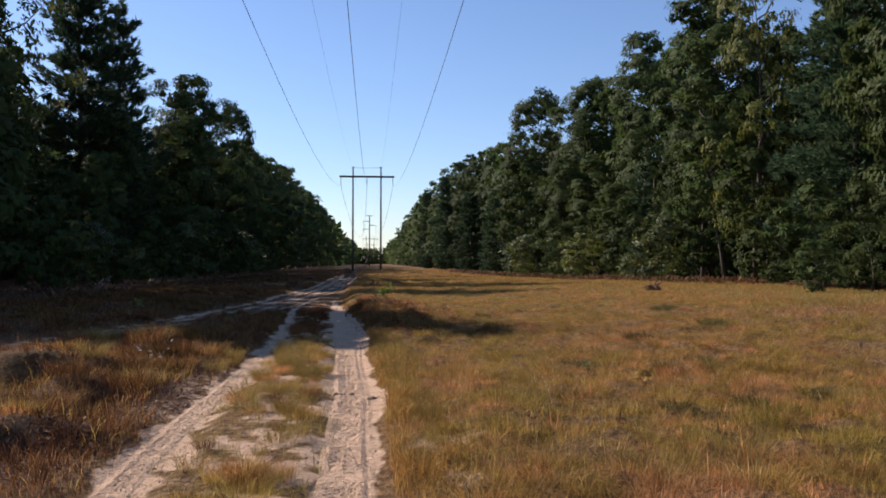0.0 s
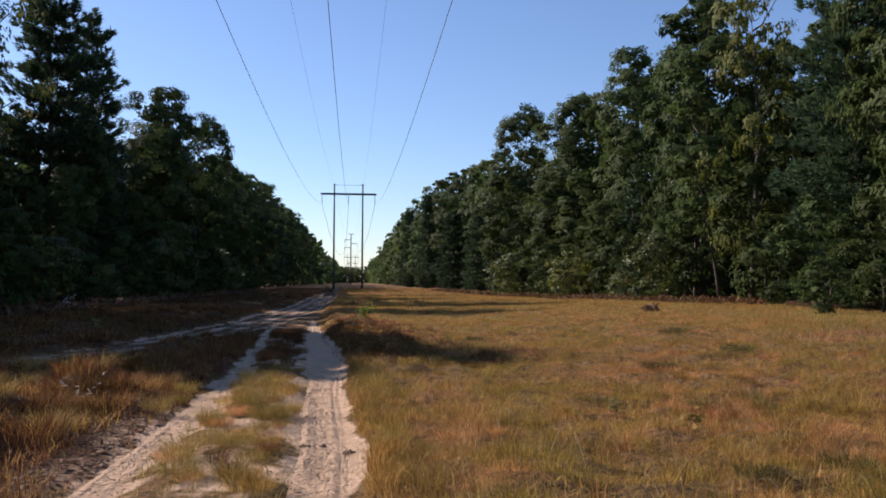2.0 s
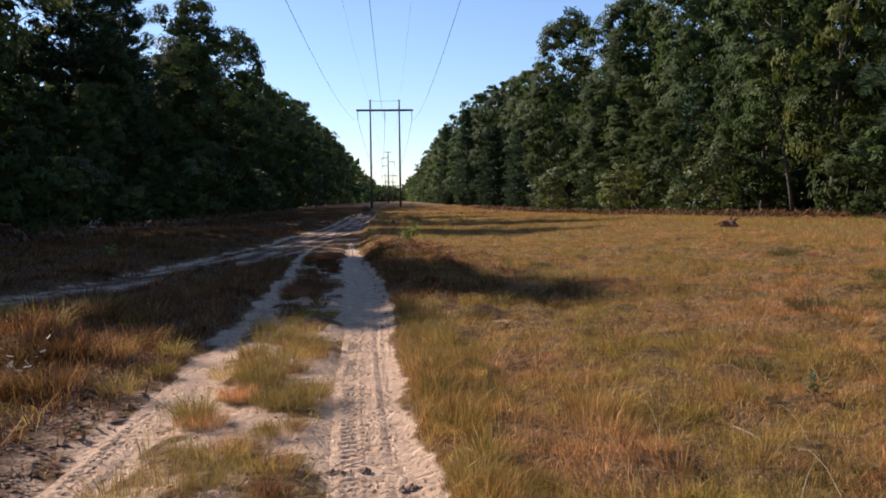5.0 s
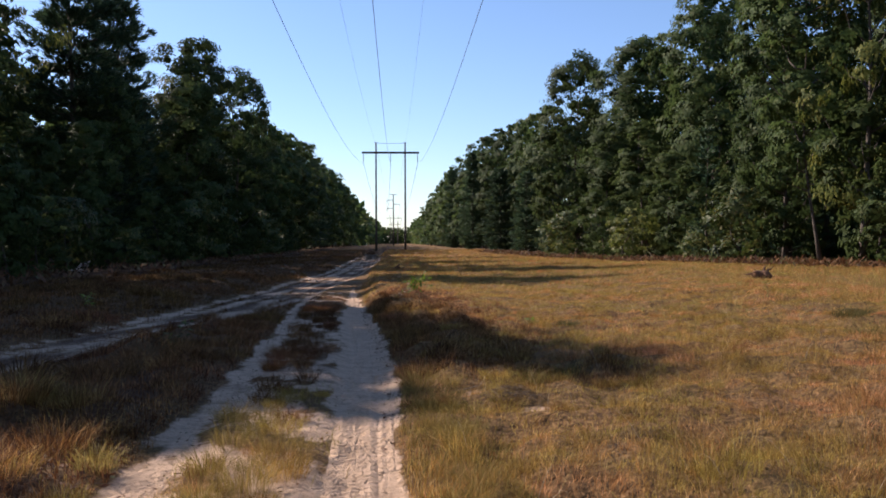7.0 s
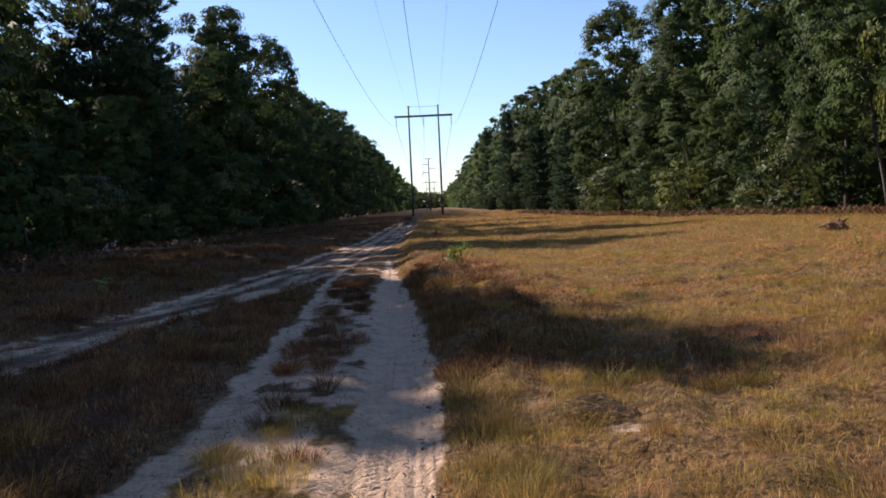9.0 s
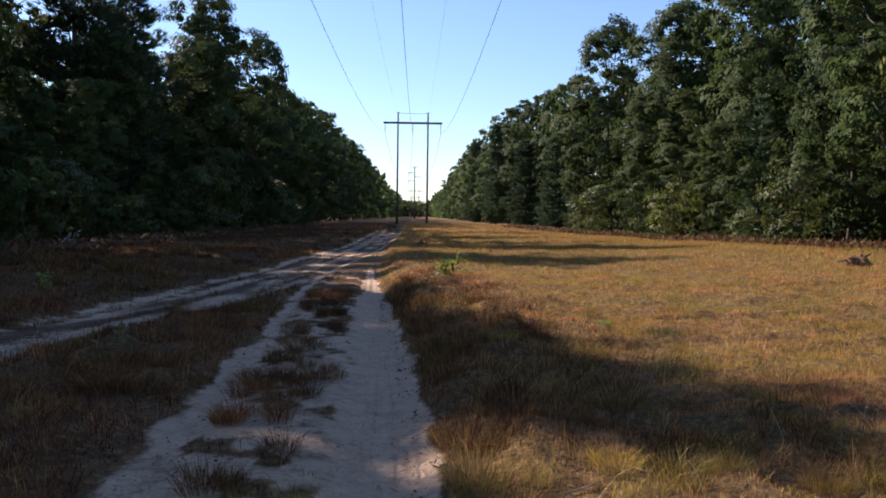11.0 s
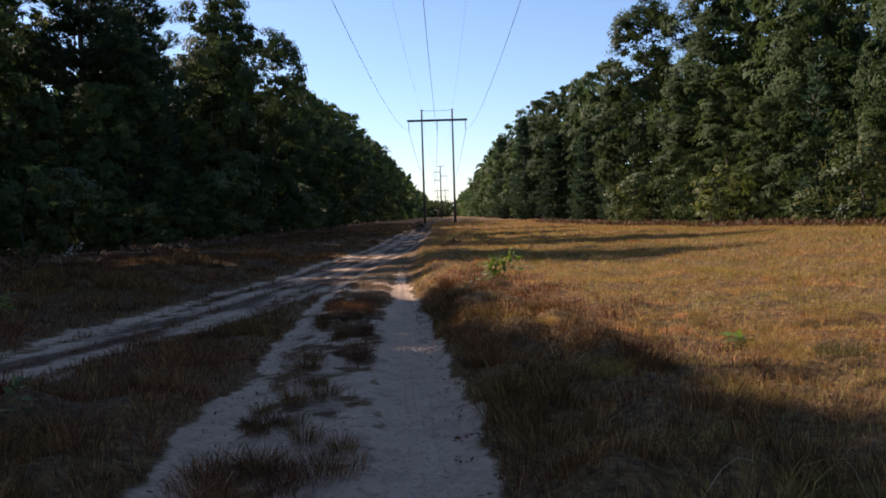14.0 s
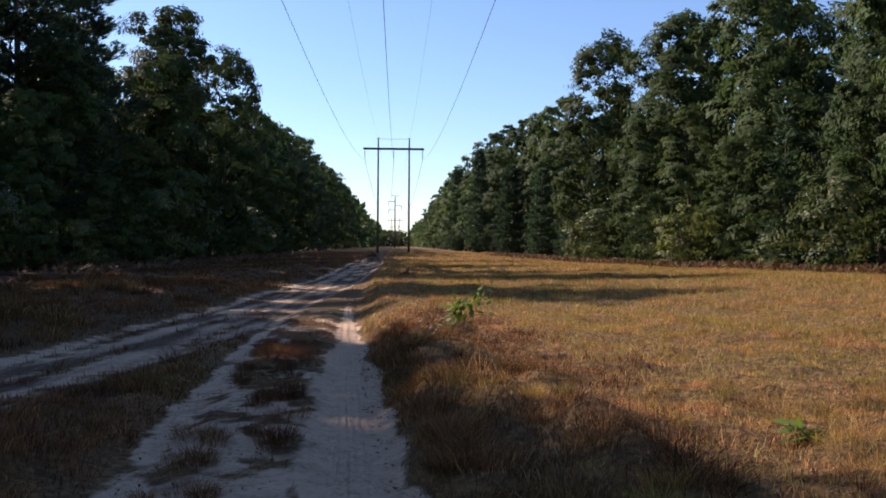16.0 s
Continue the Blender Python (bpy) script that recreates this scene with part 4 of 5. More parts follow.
# ---- power line ----
def h_frame(y, label):
    root = tagged(new("transmission_pylon"), label, "pylon", "pylons of the power line")
    root.location = (0, y, 0)
    for sx in (-2.93, 2.93):
        p = Heap()
        z = np.linspace(-0.3, 21.7, 7)
        p.tube(np.stack([0 * z + sx, 0 * z, z], 1), np.interp(z, [0, 21.7], [0.22, 0.14]), 12)
        part("pole", p.mesh("pole", POLE, True), root)
    for dy in (-0.24, 0.24):
        b = Heap()
        b.box((-5.75, dy - 0.055, 19.48), (5.75, dy + 0.055, 19.84))
        part("crossarm", b.mesh("crossarm", POLE), root)
    t = Heap()
    k = np.linspace(-1, 1, 9)
    t.tube(np.stack([2.95 * k, 0 * k, 21.55 - 0.05 * (1 - k * k)], 1), np.full(9, 0.035), 6)
    part("tie_rod", t.mesh("tie_rod", STEEL, True), root)
    for sx in (-2.93, 2.93):
        c = Heap()
        c.box((sx - 0.35, -0.06, 21.62), (sx + 0.35, 0.06, 21.72))
        part("shield_wire_bracket", c.mesh("shield_wire_bracket", STEEL), root)
    for sx in (-5.45, 0.0, 5.45):
        s = Heap()
        zs, rs = [19.5], [0.02]
        for k in range(9):
            zz = 19.3 - 0.17 * k
            zs += [zz, zz - 0.03, zz - 0.07, zz - 0.10]
            rs += [0.03, 0.125, 0.11, 0.03]
        zs += [17.65]
        rs += [0.03]
        s.tube(np.stack([np.full(len(zs), sx), np.zeros(len(zs)), np.array(zs)], 1), rs, 10)
        part("insulator_string", s.mesh("insulator_string", PORCELAIN, True), root)
    return root


def davit_pole(y, label):
    root = tagged(new("transmission_pylon"), label, "pylon", "pylons of the power line")
    root.location = (0, y, 0)
    p = Heap()
    z = np.linspace(-0.3, 24.4, 7)
    p.tube(np.stack([0 * z, 0 * z, z], 1), np.interp(z, [0, 24.4], [0.36, 0.22]), 12)
    part("pole", p.mesh("pole", POLE, True), root)
    for x0, x1, zz in ((-1.5, 1.5, 24.3), (-3.0, 0, 21.6), (0, 3.0, 19.7), (-3.0, 0, 17.8)):
        b = Heap()
        b.box((x0, -0.08, zz - 0.12), (x1, 0.08, zz + 0.12))
        part("davit_arm", b.mesh("davit_arm", POLE), root)
        if zz < 24:
            s = Heap()
            tip = x0 if x0 < 0 else x1
            s.tube([(tip, 0, zz), (tip, 0, zz - 0.5), (tip, 0, zz - 1.6)], [0.03, 0.12, 0.06], 8)
            part("insulator_string", s.mesh("insulator_string", PORCELAIN, True), root)
    return root


h_frame(178, "tall two-pole wooden H-frame pylon with a long crossarm")
davit_pole(410, "slim single-pole pylon with staggered arms")
h_frame(640, "far two-pole wooden H-frame pylon")
h_frame(860, "far two-pole wooden H-frame pylon")


def cable(name, label, a, b, sag, radius):
    """A hanging strand between two points."""
    a, b = np.array(a, float), np.array(b, float)
    t = np.linspace(0, 1, 41)
    p = a + (b - a) * t[:, None]
    p[:, 2] -= sag * 4 * t * (1 - t)
    hp = Heap()
    hp.tube(p, np.full(len(p), radius), 6)
    return tagged(new(name, hp.mesh(name, WIRE, True)), label, "cable", "strands of the power line")


for sx in (-5.45, 0.0, 5.45):
    cable("conductor", "dark sagging power line conductor", ({-5.45: -5.2, 0.0: -0.3, 5.45: 5.4}[sx], -14, 17.6), (sx, 178, 17.6), 4.1, 0.018)
    ex, ez = {-5.45: (-3.0, 16.2), 0.0: (-3.0, 20.0), 5.45: (3.0, 18.1)}[sx]
    cable("conductor", "dark sagging power line conductor", (sx, 178, 17.6), (ex, 410, ez), 5.5, 0.035)
    cable("conductor", "dark sagging power line conductor", (ex, 410, ez), (sx, 640, 17.6), 5.5, 0.035)
for sx in (-2.93, 2.93):
    cable("shield_wire", "thin pale shield wire", (sx, -14, 21.7), (sx, 178, 21.7), 3.2, 0.0075)
    cable("shield_wire", "thin pale shield wire", (sx, 178, 21.7), (0.5 * sx, 410, 24.4), 3.5, 0.012)


# ---- grass ----
def scatter(count, x0, x1, y0, y1, r):
    return r.uniform(x0, x1, count), r.uniform(y0, y1, count)


def seen_wide(x, y):
    return np.abs(x - 0.9) < (y + 3.5) * 0.66 + 1.5


def grass(label, mat, spans, far, tall, seed, keep=None, ragged=0.12, around=False, mound=0.55):
    """Blades in tussocks of many sizes, some loose between them, sparse where it is sandy; spans: count, x0, x1, y0, y1, width of a blade."""
    r = np.random.default_rng(seed)
    hp = Heap()
    for count, x0, x1, y0, y1, wide in spans:
        area = (x1 - x0) * (y1 - y0)
        near = np.clip(0.0075 / wide, 0.15, 1.0)
        hubs = max(30, int(area * 17 * near))
        hx, hy = scatter(hubs, x0, x1, y0, y1, r)
        girth = r.lognormal(-2.05, 0.45, hubs) / near ** 0.4
        tallness = np.clip(0.62 + 0.30 * r.normal(0, 1, hubs) + 0.40 * waves(hx, hy, 1.1, seed + 2), 0.22, 1.5)
        which = r.integers(0, hubs, count)
        a = r.uniform(0, 2 * np.pi, count)
        d = np.sqrt(r.uniform(0, 1, count))
        loose = r.uniform(0, 1, count) > mound
        x, y = scatter(count, x0, x1, y0, y1, r)
        x = np.where(loose, x, hx[which] + girth[which] * d * np.cos(a))
        y = np.where(loose, y, hy[which] + girth[which] * d * np.sin(a))
        bunch = 0.8 * waves(x, y, 0.8, seed + 1) + 0.5 * waves(x, y, 2.6, seed + 3)
        ok = (around | seen_wide(x, y)) & (sandiness(x, y) + r.normal(0, ragged, count) < 0.42) & (r.uniform(-1.6, 1.0, count) < 1.0 * bunch + 0.35)
        if keep is not None:
            ok &= keep(x, y)
        x, y, a, d, loose, which = x[ok], y[ok], a[ok], d[ok], loose[ok], which[ok]
        n = len(x)
        high = tall * r.uniform(0.45, 1.2, n) * np.where(loose, 0.70, 1.30 * tallness[which] * (1 - 0.40 * d * d)) * (1 + 0.22 * waves(x, y, 5.0, seed + 5))
        high = np.maximum(high * np.where((x < 0) & (y > 13), 0.72, 1 - 0.22 * smooth((y - 12) / 6)), 0.04)
        c = np.stack([x, y, ground_z(x, y) - 0.015], 1)
        a = np.where(loose, r.uniform(0, 2 * np.pi, n), a + r.normal(0, 0.5, n))
        sweep = 0.9 * waves(x, y, 2.2, seed + 9)
        lean = np.stack([np.cos(a) + 0.5 * np.cos(sweep * 3), np.sin(a) + 0.5 * np.sin(sweep * 3), 0 * a], 1) * (high * r.uniform(0.1, 0.5 + 0.5 * d, n))[:, None]
        w = wide * r.uniform(0.6, 1.3, n)
        (hp.spikes if far else hp.blades)(c, lean, high, w, r.uniform(0, np.pi, n))
    return tagged(new("grass", hp.mesh("grass", mat)), label, "grass", kind="stuff")


def field_side(x, y):
    return x > right_rut(y) + 0.3


def bank(x, y):
    """1 on the rusty bank beside the sandy rut, 0 out in the field."""
    return smooth((y - 15.6) / 1.4) * (1 - smooth((y - 31) / 4)) * (1 - smooth((x - right_rut(y) - 2.2 + 0.8 * waves(x, y, 1.6, 27)) / 1.2))


pick_bank = np.random.default_rng(48)


def field_only(x, y):
    return field_side(x, y) & (pick_bank.uniform(0, 1, len(x)) > 0.85 * bank(x, y))


bare_verge = np.random.default_rng(58)


def verge_side(x, y):
    return (x < left_rut(y) - 0.15) & (x > -13.5) & (bare_verge.uniform(0, 1, len(x)) > 0.8 * band(x, left_rut(y) - 0.40, 0.24, 0.1) * band(y, 9.9, 1.6, 0.4)) & (bare_verge.uniform(0, 1, len(x)) > 0.75 * smooth((-2.6 - x) / 1.2) * (1 - smooth((y - 17) / 4)))


grass("dry golden and olive field grass", FIELD, [(210000, 0.6, 7.6, 3.5, 13, 0.0036), (180000, 0.3, 10.5, 13, 22, 0.0042), (190000, -0.2, 13.5, 22, 34, 0.0066)], False, 0.145, 41, field_only)
grass("dry golden field grass further off", FIELD, [(60000, 10.5, 23.0, 13, 34, 0.013), (150000, -0.5, 22.0, 34, 58, 0.017), (90000, -0.5, 20.5, 58, 95, 0.036), (40000, -1, 19, 95, 190, 0.08)], True, 0.19, 42, field_side)
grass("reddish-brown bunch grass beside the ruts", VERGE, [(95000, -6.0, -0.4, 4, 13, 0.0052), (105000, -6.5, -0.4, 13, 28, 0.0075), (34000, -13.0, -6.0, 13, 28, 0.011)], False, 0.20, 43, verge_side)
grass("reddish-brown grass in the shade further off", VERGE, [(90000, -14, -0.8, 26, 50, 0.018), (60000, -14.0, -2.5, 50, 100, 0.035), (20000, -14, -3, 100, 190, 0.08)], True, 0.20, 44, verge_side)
grass("olive and yellow-green grass out in the field", OLIVE, [(22000, 2.6, 11, 19, 34, 0.008), (36000, 10.5, 21, 20, 34, 0.011), (52000, 1.5, 21, 34, 58, 0.018), (24000, 0, 19, 58, 95, 0.036)], True, 0.19, 49, field_side)
grass("golden dry grass among the bunch grass", FIELD, [(11000, -6.0, -0.4, 4, 15.5, 0.005)], False, 0.20, 50, verge_side)
grass("rusty-brown grass on the bank beside the rut", VERGE, [(42000, 0.1, 4.6, 15.6, 24, 0.006), (34000, -0.3, 4.0, 24, 35, 0.0085)], False, 0.22, 46,
      lambda x, y: field_side(x, y) & (pick_bank.uniform(0, 1, len(x)) < bank(x, y)))
grass("dry field grass round the start of the walk", FIELD, [(26000, 1.0, 22, -9, 8, 0.02)], True, 0.18, 52, field_side, around=True)
grass("reddish-brown grass round the start of the walk", VERGE, [(16000, -14, -0.5, -9, 12, 0.02)], True, 0.2, 53, verge_side, around=True)
fringe = np.random.default_rng(59)
grass("dense orange-brown grass along the edge of the sandy rut", RUST, [(44000, 0.9, 2.2, 3.5, 13.5, 0.0040)], False, 0.20, 54,
      lambda x, y: field_side(x, y) & (fringe.uniform(0, 1, len(x)) < (1 - smooth((x - right_rut(y) - 0.55) / 0.5)) * (1 - smooth((y - 11) / 2.5))), mound=0.8)
grass("yellow-green grass along the edge of the sandy rut", GREEN_TUFT, [(15000, 0.8, 2.1, 10.6, 16.2, 0.0042)], False, 0.25, 55,
      lambda x, y: field_side(x, y) & (fringe.uniform(0, 1, len(x)) < (1 - smooth((x - right_rut(y) - 0.6) / 0.6))), mound=0.8)
grass("thin grass between the wheel ruts", GREEN_TUFT, [(26000, -1.2, 1.2, 3.5, 16.5, 0.005)], False, 0.17, 45,
      lambda x, y: (x > left_rut(y) + 0.1) & (x < right_rut(y) - 0.1), 0.3)


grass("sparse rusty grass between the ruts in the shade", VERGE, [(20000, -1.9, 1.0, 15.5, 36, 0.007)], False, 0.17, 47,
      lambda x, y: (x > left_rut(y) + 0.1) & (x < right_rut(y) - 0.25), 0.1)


def tuft(seed, high, spread, n, wide, mat, label):
    r = np.random.default_rng(seed)
    hp = Heap()
    a, d = r.uniform(0, 6.28, n), spread * 0.35 * np.sqrt(r.uniform(0, 1, n))
    c = np.stack([d * np.cos(a), d * np.sin(a), 0 * d - 0.01], 1)
    h = high * r.uniform(0.5, 1.1, n)
    lean = np.stack([np.cos(a), np.sin(a), 0 * a], 1) * (h * r.uniform(0.1, 1.1, n))[:, None] + r.normal(0, 0.05, (n, 3)) * [1, 1, 0]
    hp.blades(c, lean, h, wide * r.uniform(0.6, 1.3, n), r.uniform(0, np.pi, n))
    return tagged(new("grass_tuft", hp.mesh("grass_tuft", mat)), label, "grass tuft")


kinds = [tuft(51, 0.27, 0.70, 520, 0.0040, VERGE, "mounded rusty-brown bunch grass tuft"), tuft(52, 0.30, 0.42, 260, 0.0038, GREEN_TUFT, "yellow-green grass tuft between the ruts"),
         tuft(53, 0.23, 0.32, 250, 0.0040, VERGE, "small dry grass tuft on bare sand"), tuft(54, 0.22, 0.56, 430, 0.0036, FIELD, "pale golden grass tuft in the field"),
         tuft(55, 0.18, 0.66, 320, 0.0044, VERGE, "low spreading rusty grass clump on the sand"),
         tuft(56, 0.17, 0.60, 420, 0.0040, DARK_GREEN, "low dark green grass tuft in the dry field")]
used = set()


def put_tuft(k, x, y, s, turn, group):
    m = pose(x, y, gz1(x, y), 0, 0, turn) @ Matrix.Scale(s, 4)
    if k in used:
        ob = copy_thing(kinds[k], m @ Matrix.Scale(1 / kinds[k].scale[0], 4))
    else:
        used.add(k)
        ob = kinds[k]
        ob.matrix_basis = m
    ob["group"] = group


tf = np.random.default_rng(61)
for j in range(64):
    y = tf.uniform(5, 15.5)
    put_tuft([0, 0, 0, 3, 1][tf.integers(5)], left_rut(y) - tf.uniform(0.8, 3.4), y, tf.uniform(0.8, 1.5), tf.uniform(0, 360), "bunch grass beside the ruts")
for j in range(72):
    y = tf.uniform(4.5, 16.5)
    f = tf.uniform(0.22, 0.74)
    put_tuft([1, 3, 1, 3, 2][tf.integers(5)], left_rut(y) * (1 - f) + right_rut(y) * f, y, tf.uniform(0.4, 0.85), tf.uniform(0, 360), "grass tufts between the ruts")
for j in range(82):
    y = tf.uniform(15.2, 32)
    f = tf.uniform(0.12, 0.66)
    put_tuft(2 if tf.uniform() < 0.85 else 4, left_rut(y) * (1 - f) + right_rut(y) * f, y, tf.uniform(0.5, 1.05), tf.uniform(0, 360), "tufts on the bare sand")
for j in range(32):
    y = tf.uniform(6, 26)
    put_tuft(3 if tf.uniform() < 0.7 else 1, right_rut(y) + tf.uniform(0.55, 6), y, tf.uniform(0.5, 0.85), tf.uniform(0, 360), "tufts in the field")


for j in range(60):
    y = tf.uniform(5.5, 30) if j > 24 else tf.uniform(5.5, 16)
    put_tuft(1 if y < 16.3 and tf.uniform() < 0.7 else 3 if y < 16.3 else 0, right_rut(y) + np.interp(y, [5, 9, 13, 20, 30], [0.42, 0.50, 0.46, 0.52, 0.45]) + tf.uniform(0, 0.45), y, tf.uniform(0.5, 0.9), tf.uniform(0, 360), "tufts along the sandy rut")


for j in range(20):
    y = 6.5 + 18 * tf.uniform(0, 1)
    put_tuft(5, right_rut(y) + 1.2 + (1.5 + 0.38 * y) * tf.uniform(0, 1), y, tf.uniform(0.6, 1.3), tf.uniform(0, 360), "dark green tufts in the field")


for x, y, s, k in ((-0.28, 8.05, 0.95, 1), (-0.40, 8.75, 0.9, 1), (0.12, 7.9, 0.8, 1), (-0.06, 9.55, 0.75, 3), (0.10, 10.9, 0.9, 1), (-0.12, 11.5, 1.0, 1), (-0.02, 12.3, 1.0, 1), (0.14, 12.9, 0.8, 3), (-0.46, 11.9, 0.8, 3),
                   (-0.36, 12.7, 0.9, 1), (-0.34, 13.5, 0.9, 1), (-0.05, 14.0, 0.9, 3), (-1.18, 11.3, 0.95, 1), (-1.10, 12.1, 0.8, 3), (-1.16, 12.9, 0.9, 1), (0.28, 8.9, 0.6, 2), (-0.30, 10.3, 0.7, 3), (-0.52, 14.4, 0.9, 1), (0.02, 13.2, 0.85, 1),
                   (-2.25, 11.35, 1.1, 0), (-1.95, 11.25, 0.9, 0), (-2.4, 11.75, 1.0, 0), (-2.1, 11.5, 0.8, 3), (-2.45, 12.25, 1.1, 0), (-2.2, 12.15, 1.0, 0), (-2.65, 12.3, 1.0, 3), (-2.4, 12.5, 1.1, 0), (-2.0, 12.4, 0.9, 0)):
    put_tuft(k, x, y, s, 91 * y, "grass tufts between the ruts" if x > -1.5 else "bunch grass beside the ruts")
clumps_of = Heap()
for j in range(430):                      # clumps too thick to tell apart, on the bank and on the shaded verge
    y = tf.uniform(16.6, 32) if j < 80 else tf.uniform(13.5, 30) if j < 190 else tf.uniform(15, 52)
    x = right_rut(y) + 0.56 + 1.5 * tf.uniform(0, 1) ** 1.6 if j < 80 else left_rut(y) - tf.uniform(0.35, 2.6) if j < 190 else tf.uniform(-13, -3)
    road = road_sides(y)
    if road[0] - 0.3 < x < road[1] + 0.3:
        continue
    size, n = tf.uniform(0.5, 1.0) * (1 if j < 190 else 1.6), 240 if j < 190 else 170
    a, d = tf.uniform(0, 6.28, n), 0.26 * size * np.sqrt(tf.uniform(0, 1, n))
    px, py = x + d * np.cos(a), y + d * np.sin(a)
    high = 0.32 * size * tf.uniform(0.45, 1.1, n) * (1 if j < 190 else 0.8)
    lean = np.stack([np.cos(a), np.sin(a), 0 * a], 1) * (high * tf.uniform(0.1, 1.4, n))[:, None] + tf.normal(0, 0.05, (n, 3)) * [1, 1, 0]
    clumps_of.blades(np.stack([px, py, ground_z(px, py) - 0.01], 1), lean, high, (0.0042 if j < 190 else 0.011) * tf.uniform(0.6, 1.3, n), tf.uniform(0, np.pi, n))
field_clumps = {FIELD: Heap(), GREEN_TUFT: Heap()}
for j in range(480):                      # mounded clumps out in the field
    y = 4.5 + 21 * tf.uniform(0, 1) ** 1.3
    x = right_rut(y) + 0.7 + (2.5 + 0.5 * y) * tf.uniform(0, 1)
    size, n = 0.42 + 0.85 * tf.uniform(0, 1) ** 2, 165
    a, d = tf.uniform(0, 6.28, n), 0.26 * size * np.sqrt(tf.uniform(0, 1, n))
    px, py = x + d * np.cos(a), y + d * np.sin(a)
    high = 0.27 * size * tf.uniform(0.35, 1.1, n)
    lean = np.stack([np.cos(a), np.sin(a), 0 * a], 1) * (high * tf.uniform(0.1, 1.5, n))[:, None] + tf.normal(0, 0.06, (n, 3)) * [1, 1, 0]
    field_clumps[GREEN_TUFT if waves(np.array([x]), np.array([y]), 2.2, 29)[0] > 0.6 else FIELD].blades(
        np.stack([px, py, ground_z(px, py) - 0.01], 1), lean, high, 0.0040 * tf.uniform(0.6, 1.3, n), tf.uniform(0, np.pi, n))
for m, words in ((FIELD, "soft golden clumps of dry field grass"), (GREEN_TUFT, "yellow-green clumps of field grass")):
    tagged(new("bunch_grass", field_clumps[m].mesh("bunch_grass", m)), words, "grass", kind="stuff")
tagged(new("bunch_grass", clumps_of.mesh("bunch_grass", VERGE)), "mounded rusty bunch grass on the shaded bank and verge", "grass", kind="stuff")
for x, y, s, k in ((1.16, 15.95, 1.15, 1), (2.35, 16.05, 1.0, 1), (2.0, 16.2, 0.8, 3), (2.75, 16.4, 0.8, 3), (3.2, 16.0, 0.75, 3), (3.6, 16.2, 0.8, 3)):
    put_tuft(k, x, y, s, 77 * x, "tufts in the field")


# ---- bracken along the wood's edges ----
def bracken(label, line, y0, y1, count, depth, seed):
    r = np.random.default_rng(seed)
    hp = Heap()
    y = r.uniform(y0, y1, count)
    x = line(y) + r.normal(0, depth, count)
    thick = waves(x, y, 6.0, seed) + 0.7 * waves(x, y, 2.2, seed + 1) > -0.35
    x, y = x[thick], y[thick]
    count = len(x)
    c = np.stack([x, y, ground_z(x, y)], 1)
    for k in range(7):
        a = r.uniform(0, 6.28, count)
        u = unit(np.stack([np.cos(a), np.sin(a), r.uniform(0.2, 1.1, count)], 1))
        v = unit(np.cross(u, [0, 0, 1.0]))
        hp.leaves(c + u * r.uniform(0, 0.25, count)[:, None] + [0, 0, 0.08], u, v, r.uniform(0.22, 0.5, count), r.uniform(0.06, 0.15, count))
    return tagged(new("bracken", hp.mesh("bracken", BRACKEN)), label, "bracken", kind="stuff")


bracken("dry rust-brown bracken along the sunlit wood's edge", lambda y: np.interp(y, [20, 45, 62, 85, 150], [20.6, 19.6, 18.2, 16.6, 15.6]), 40, 140, 1500, 1.1, 71)
bracken("dry bracken and brush along the shaded wood's edge", lambda y: -14.2 + 0 * y, 35, 140, 650, 1.5, 72)


# ---- small things ----
lr = np.random.default_rng(91)
fallen = Heap()
for count, y0, y1, near_side, far_side in ((1500, 6, 14.5, 0.22, 1.05), (2200, 15, 31, 0.1, -0.95)):
    y = lr.uniform(y0, y1, count)
    x = left_rut(y) - lr.uniform(min(near_side, far_side), max(near_side, far_side), count)
    ok = waves(x, y, 0.5, 23) > -0.15
    x, y = x[ok], y[ok]
    c = np.stack([x, y, ground_z(x, y) + lr.uniform(0.004, 0.045, len(x))], 1)
    u = unit(lr.normal(0, 1, (len(x), 3)) * [1, 1, 0.35])
    fallen.leaves(c, u, unit(np.cross(u, [0, 0, 1.0]) + lr.normal(0, 0.4, u.shape)), lr.uniform(0.04, 0.10, len(x)) * (1 if y0 < 14 else 0.5), lr.uniform(0.015, 0.045, len(x)) * (1 if y0 < 14 else 0.5))
y = lr.uniform(13.5, 31, 1500)          # along the edge under the bank
x = right_rut(y) + lr.uniform(0.16, 0.5, 1500)
ok = waves(x, y, 0.6, 24) > -0.1
x, y = x[ok], y[ok]
u = unit(lr.normal(0, 1, (len(x), 3)) * [1, 1, 0.35])
fallen.leaves(np.stack([x, y, ground_z(x, y) + lr.uniform(0.004, 0.03, len(x))], 1), u, unit(np.cross(u, [0, 0, 1.0]) + lr.normal(0, 0.4, u.shape)), lr.uniform(0.025, 0.07, len(x)), lr.uniform(0.01, 0.03, len(x)))
y = lr.uniform(3.5, 17, 2600)
x = lr.uniform(left_rut(y) - 0.3, right_rut(y) + 0.55)
ok = (waves(x, y, 0.45, 25) + 0.7 * waves(x, y, 1.4, 26) > 0.1) & (np.abs(x - right_rut(y)) > 0.22)
x, y = x[ok], y[ok]
u = unit(lr.normal(0, 1, (len(x), 3)) * [1, 1, 0.4])
fallen.leaves(np.stack([x, y, ground_z(x, y) + lr.uniform(0.003, 0.02, len(x))], 1), u, unit(np.cross(u, [0, 0, 1.0]) + lr.normal(0, 0.4, u.shape)), lr.uniform(0.02, 0.055, len(x)), lr.uniform(0.008, 0.022, len(x)))
crumbs = Heap()
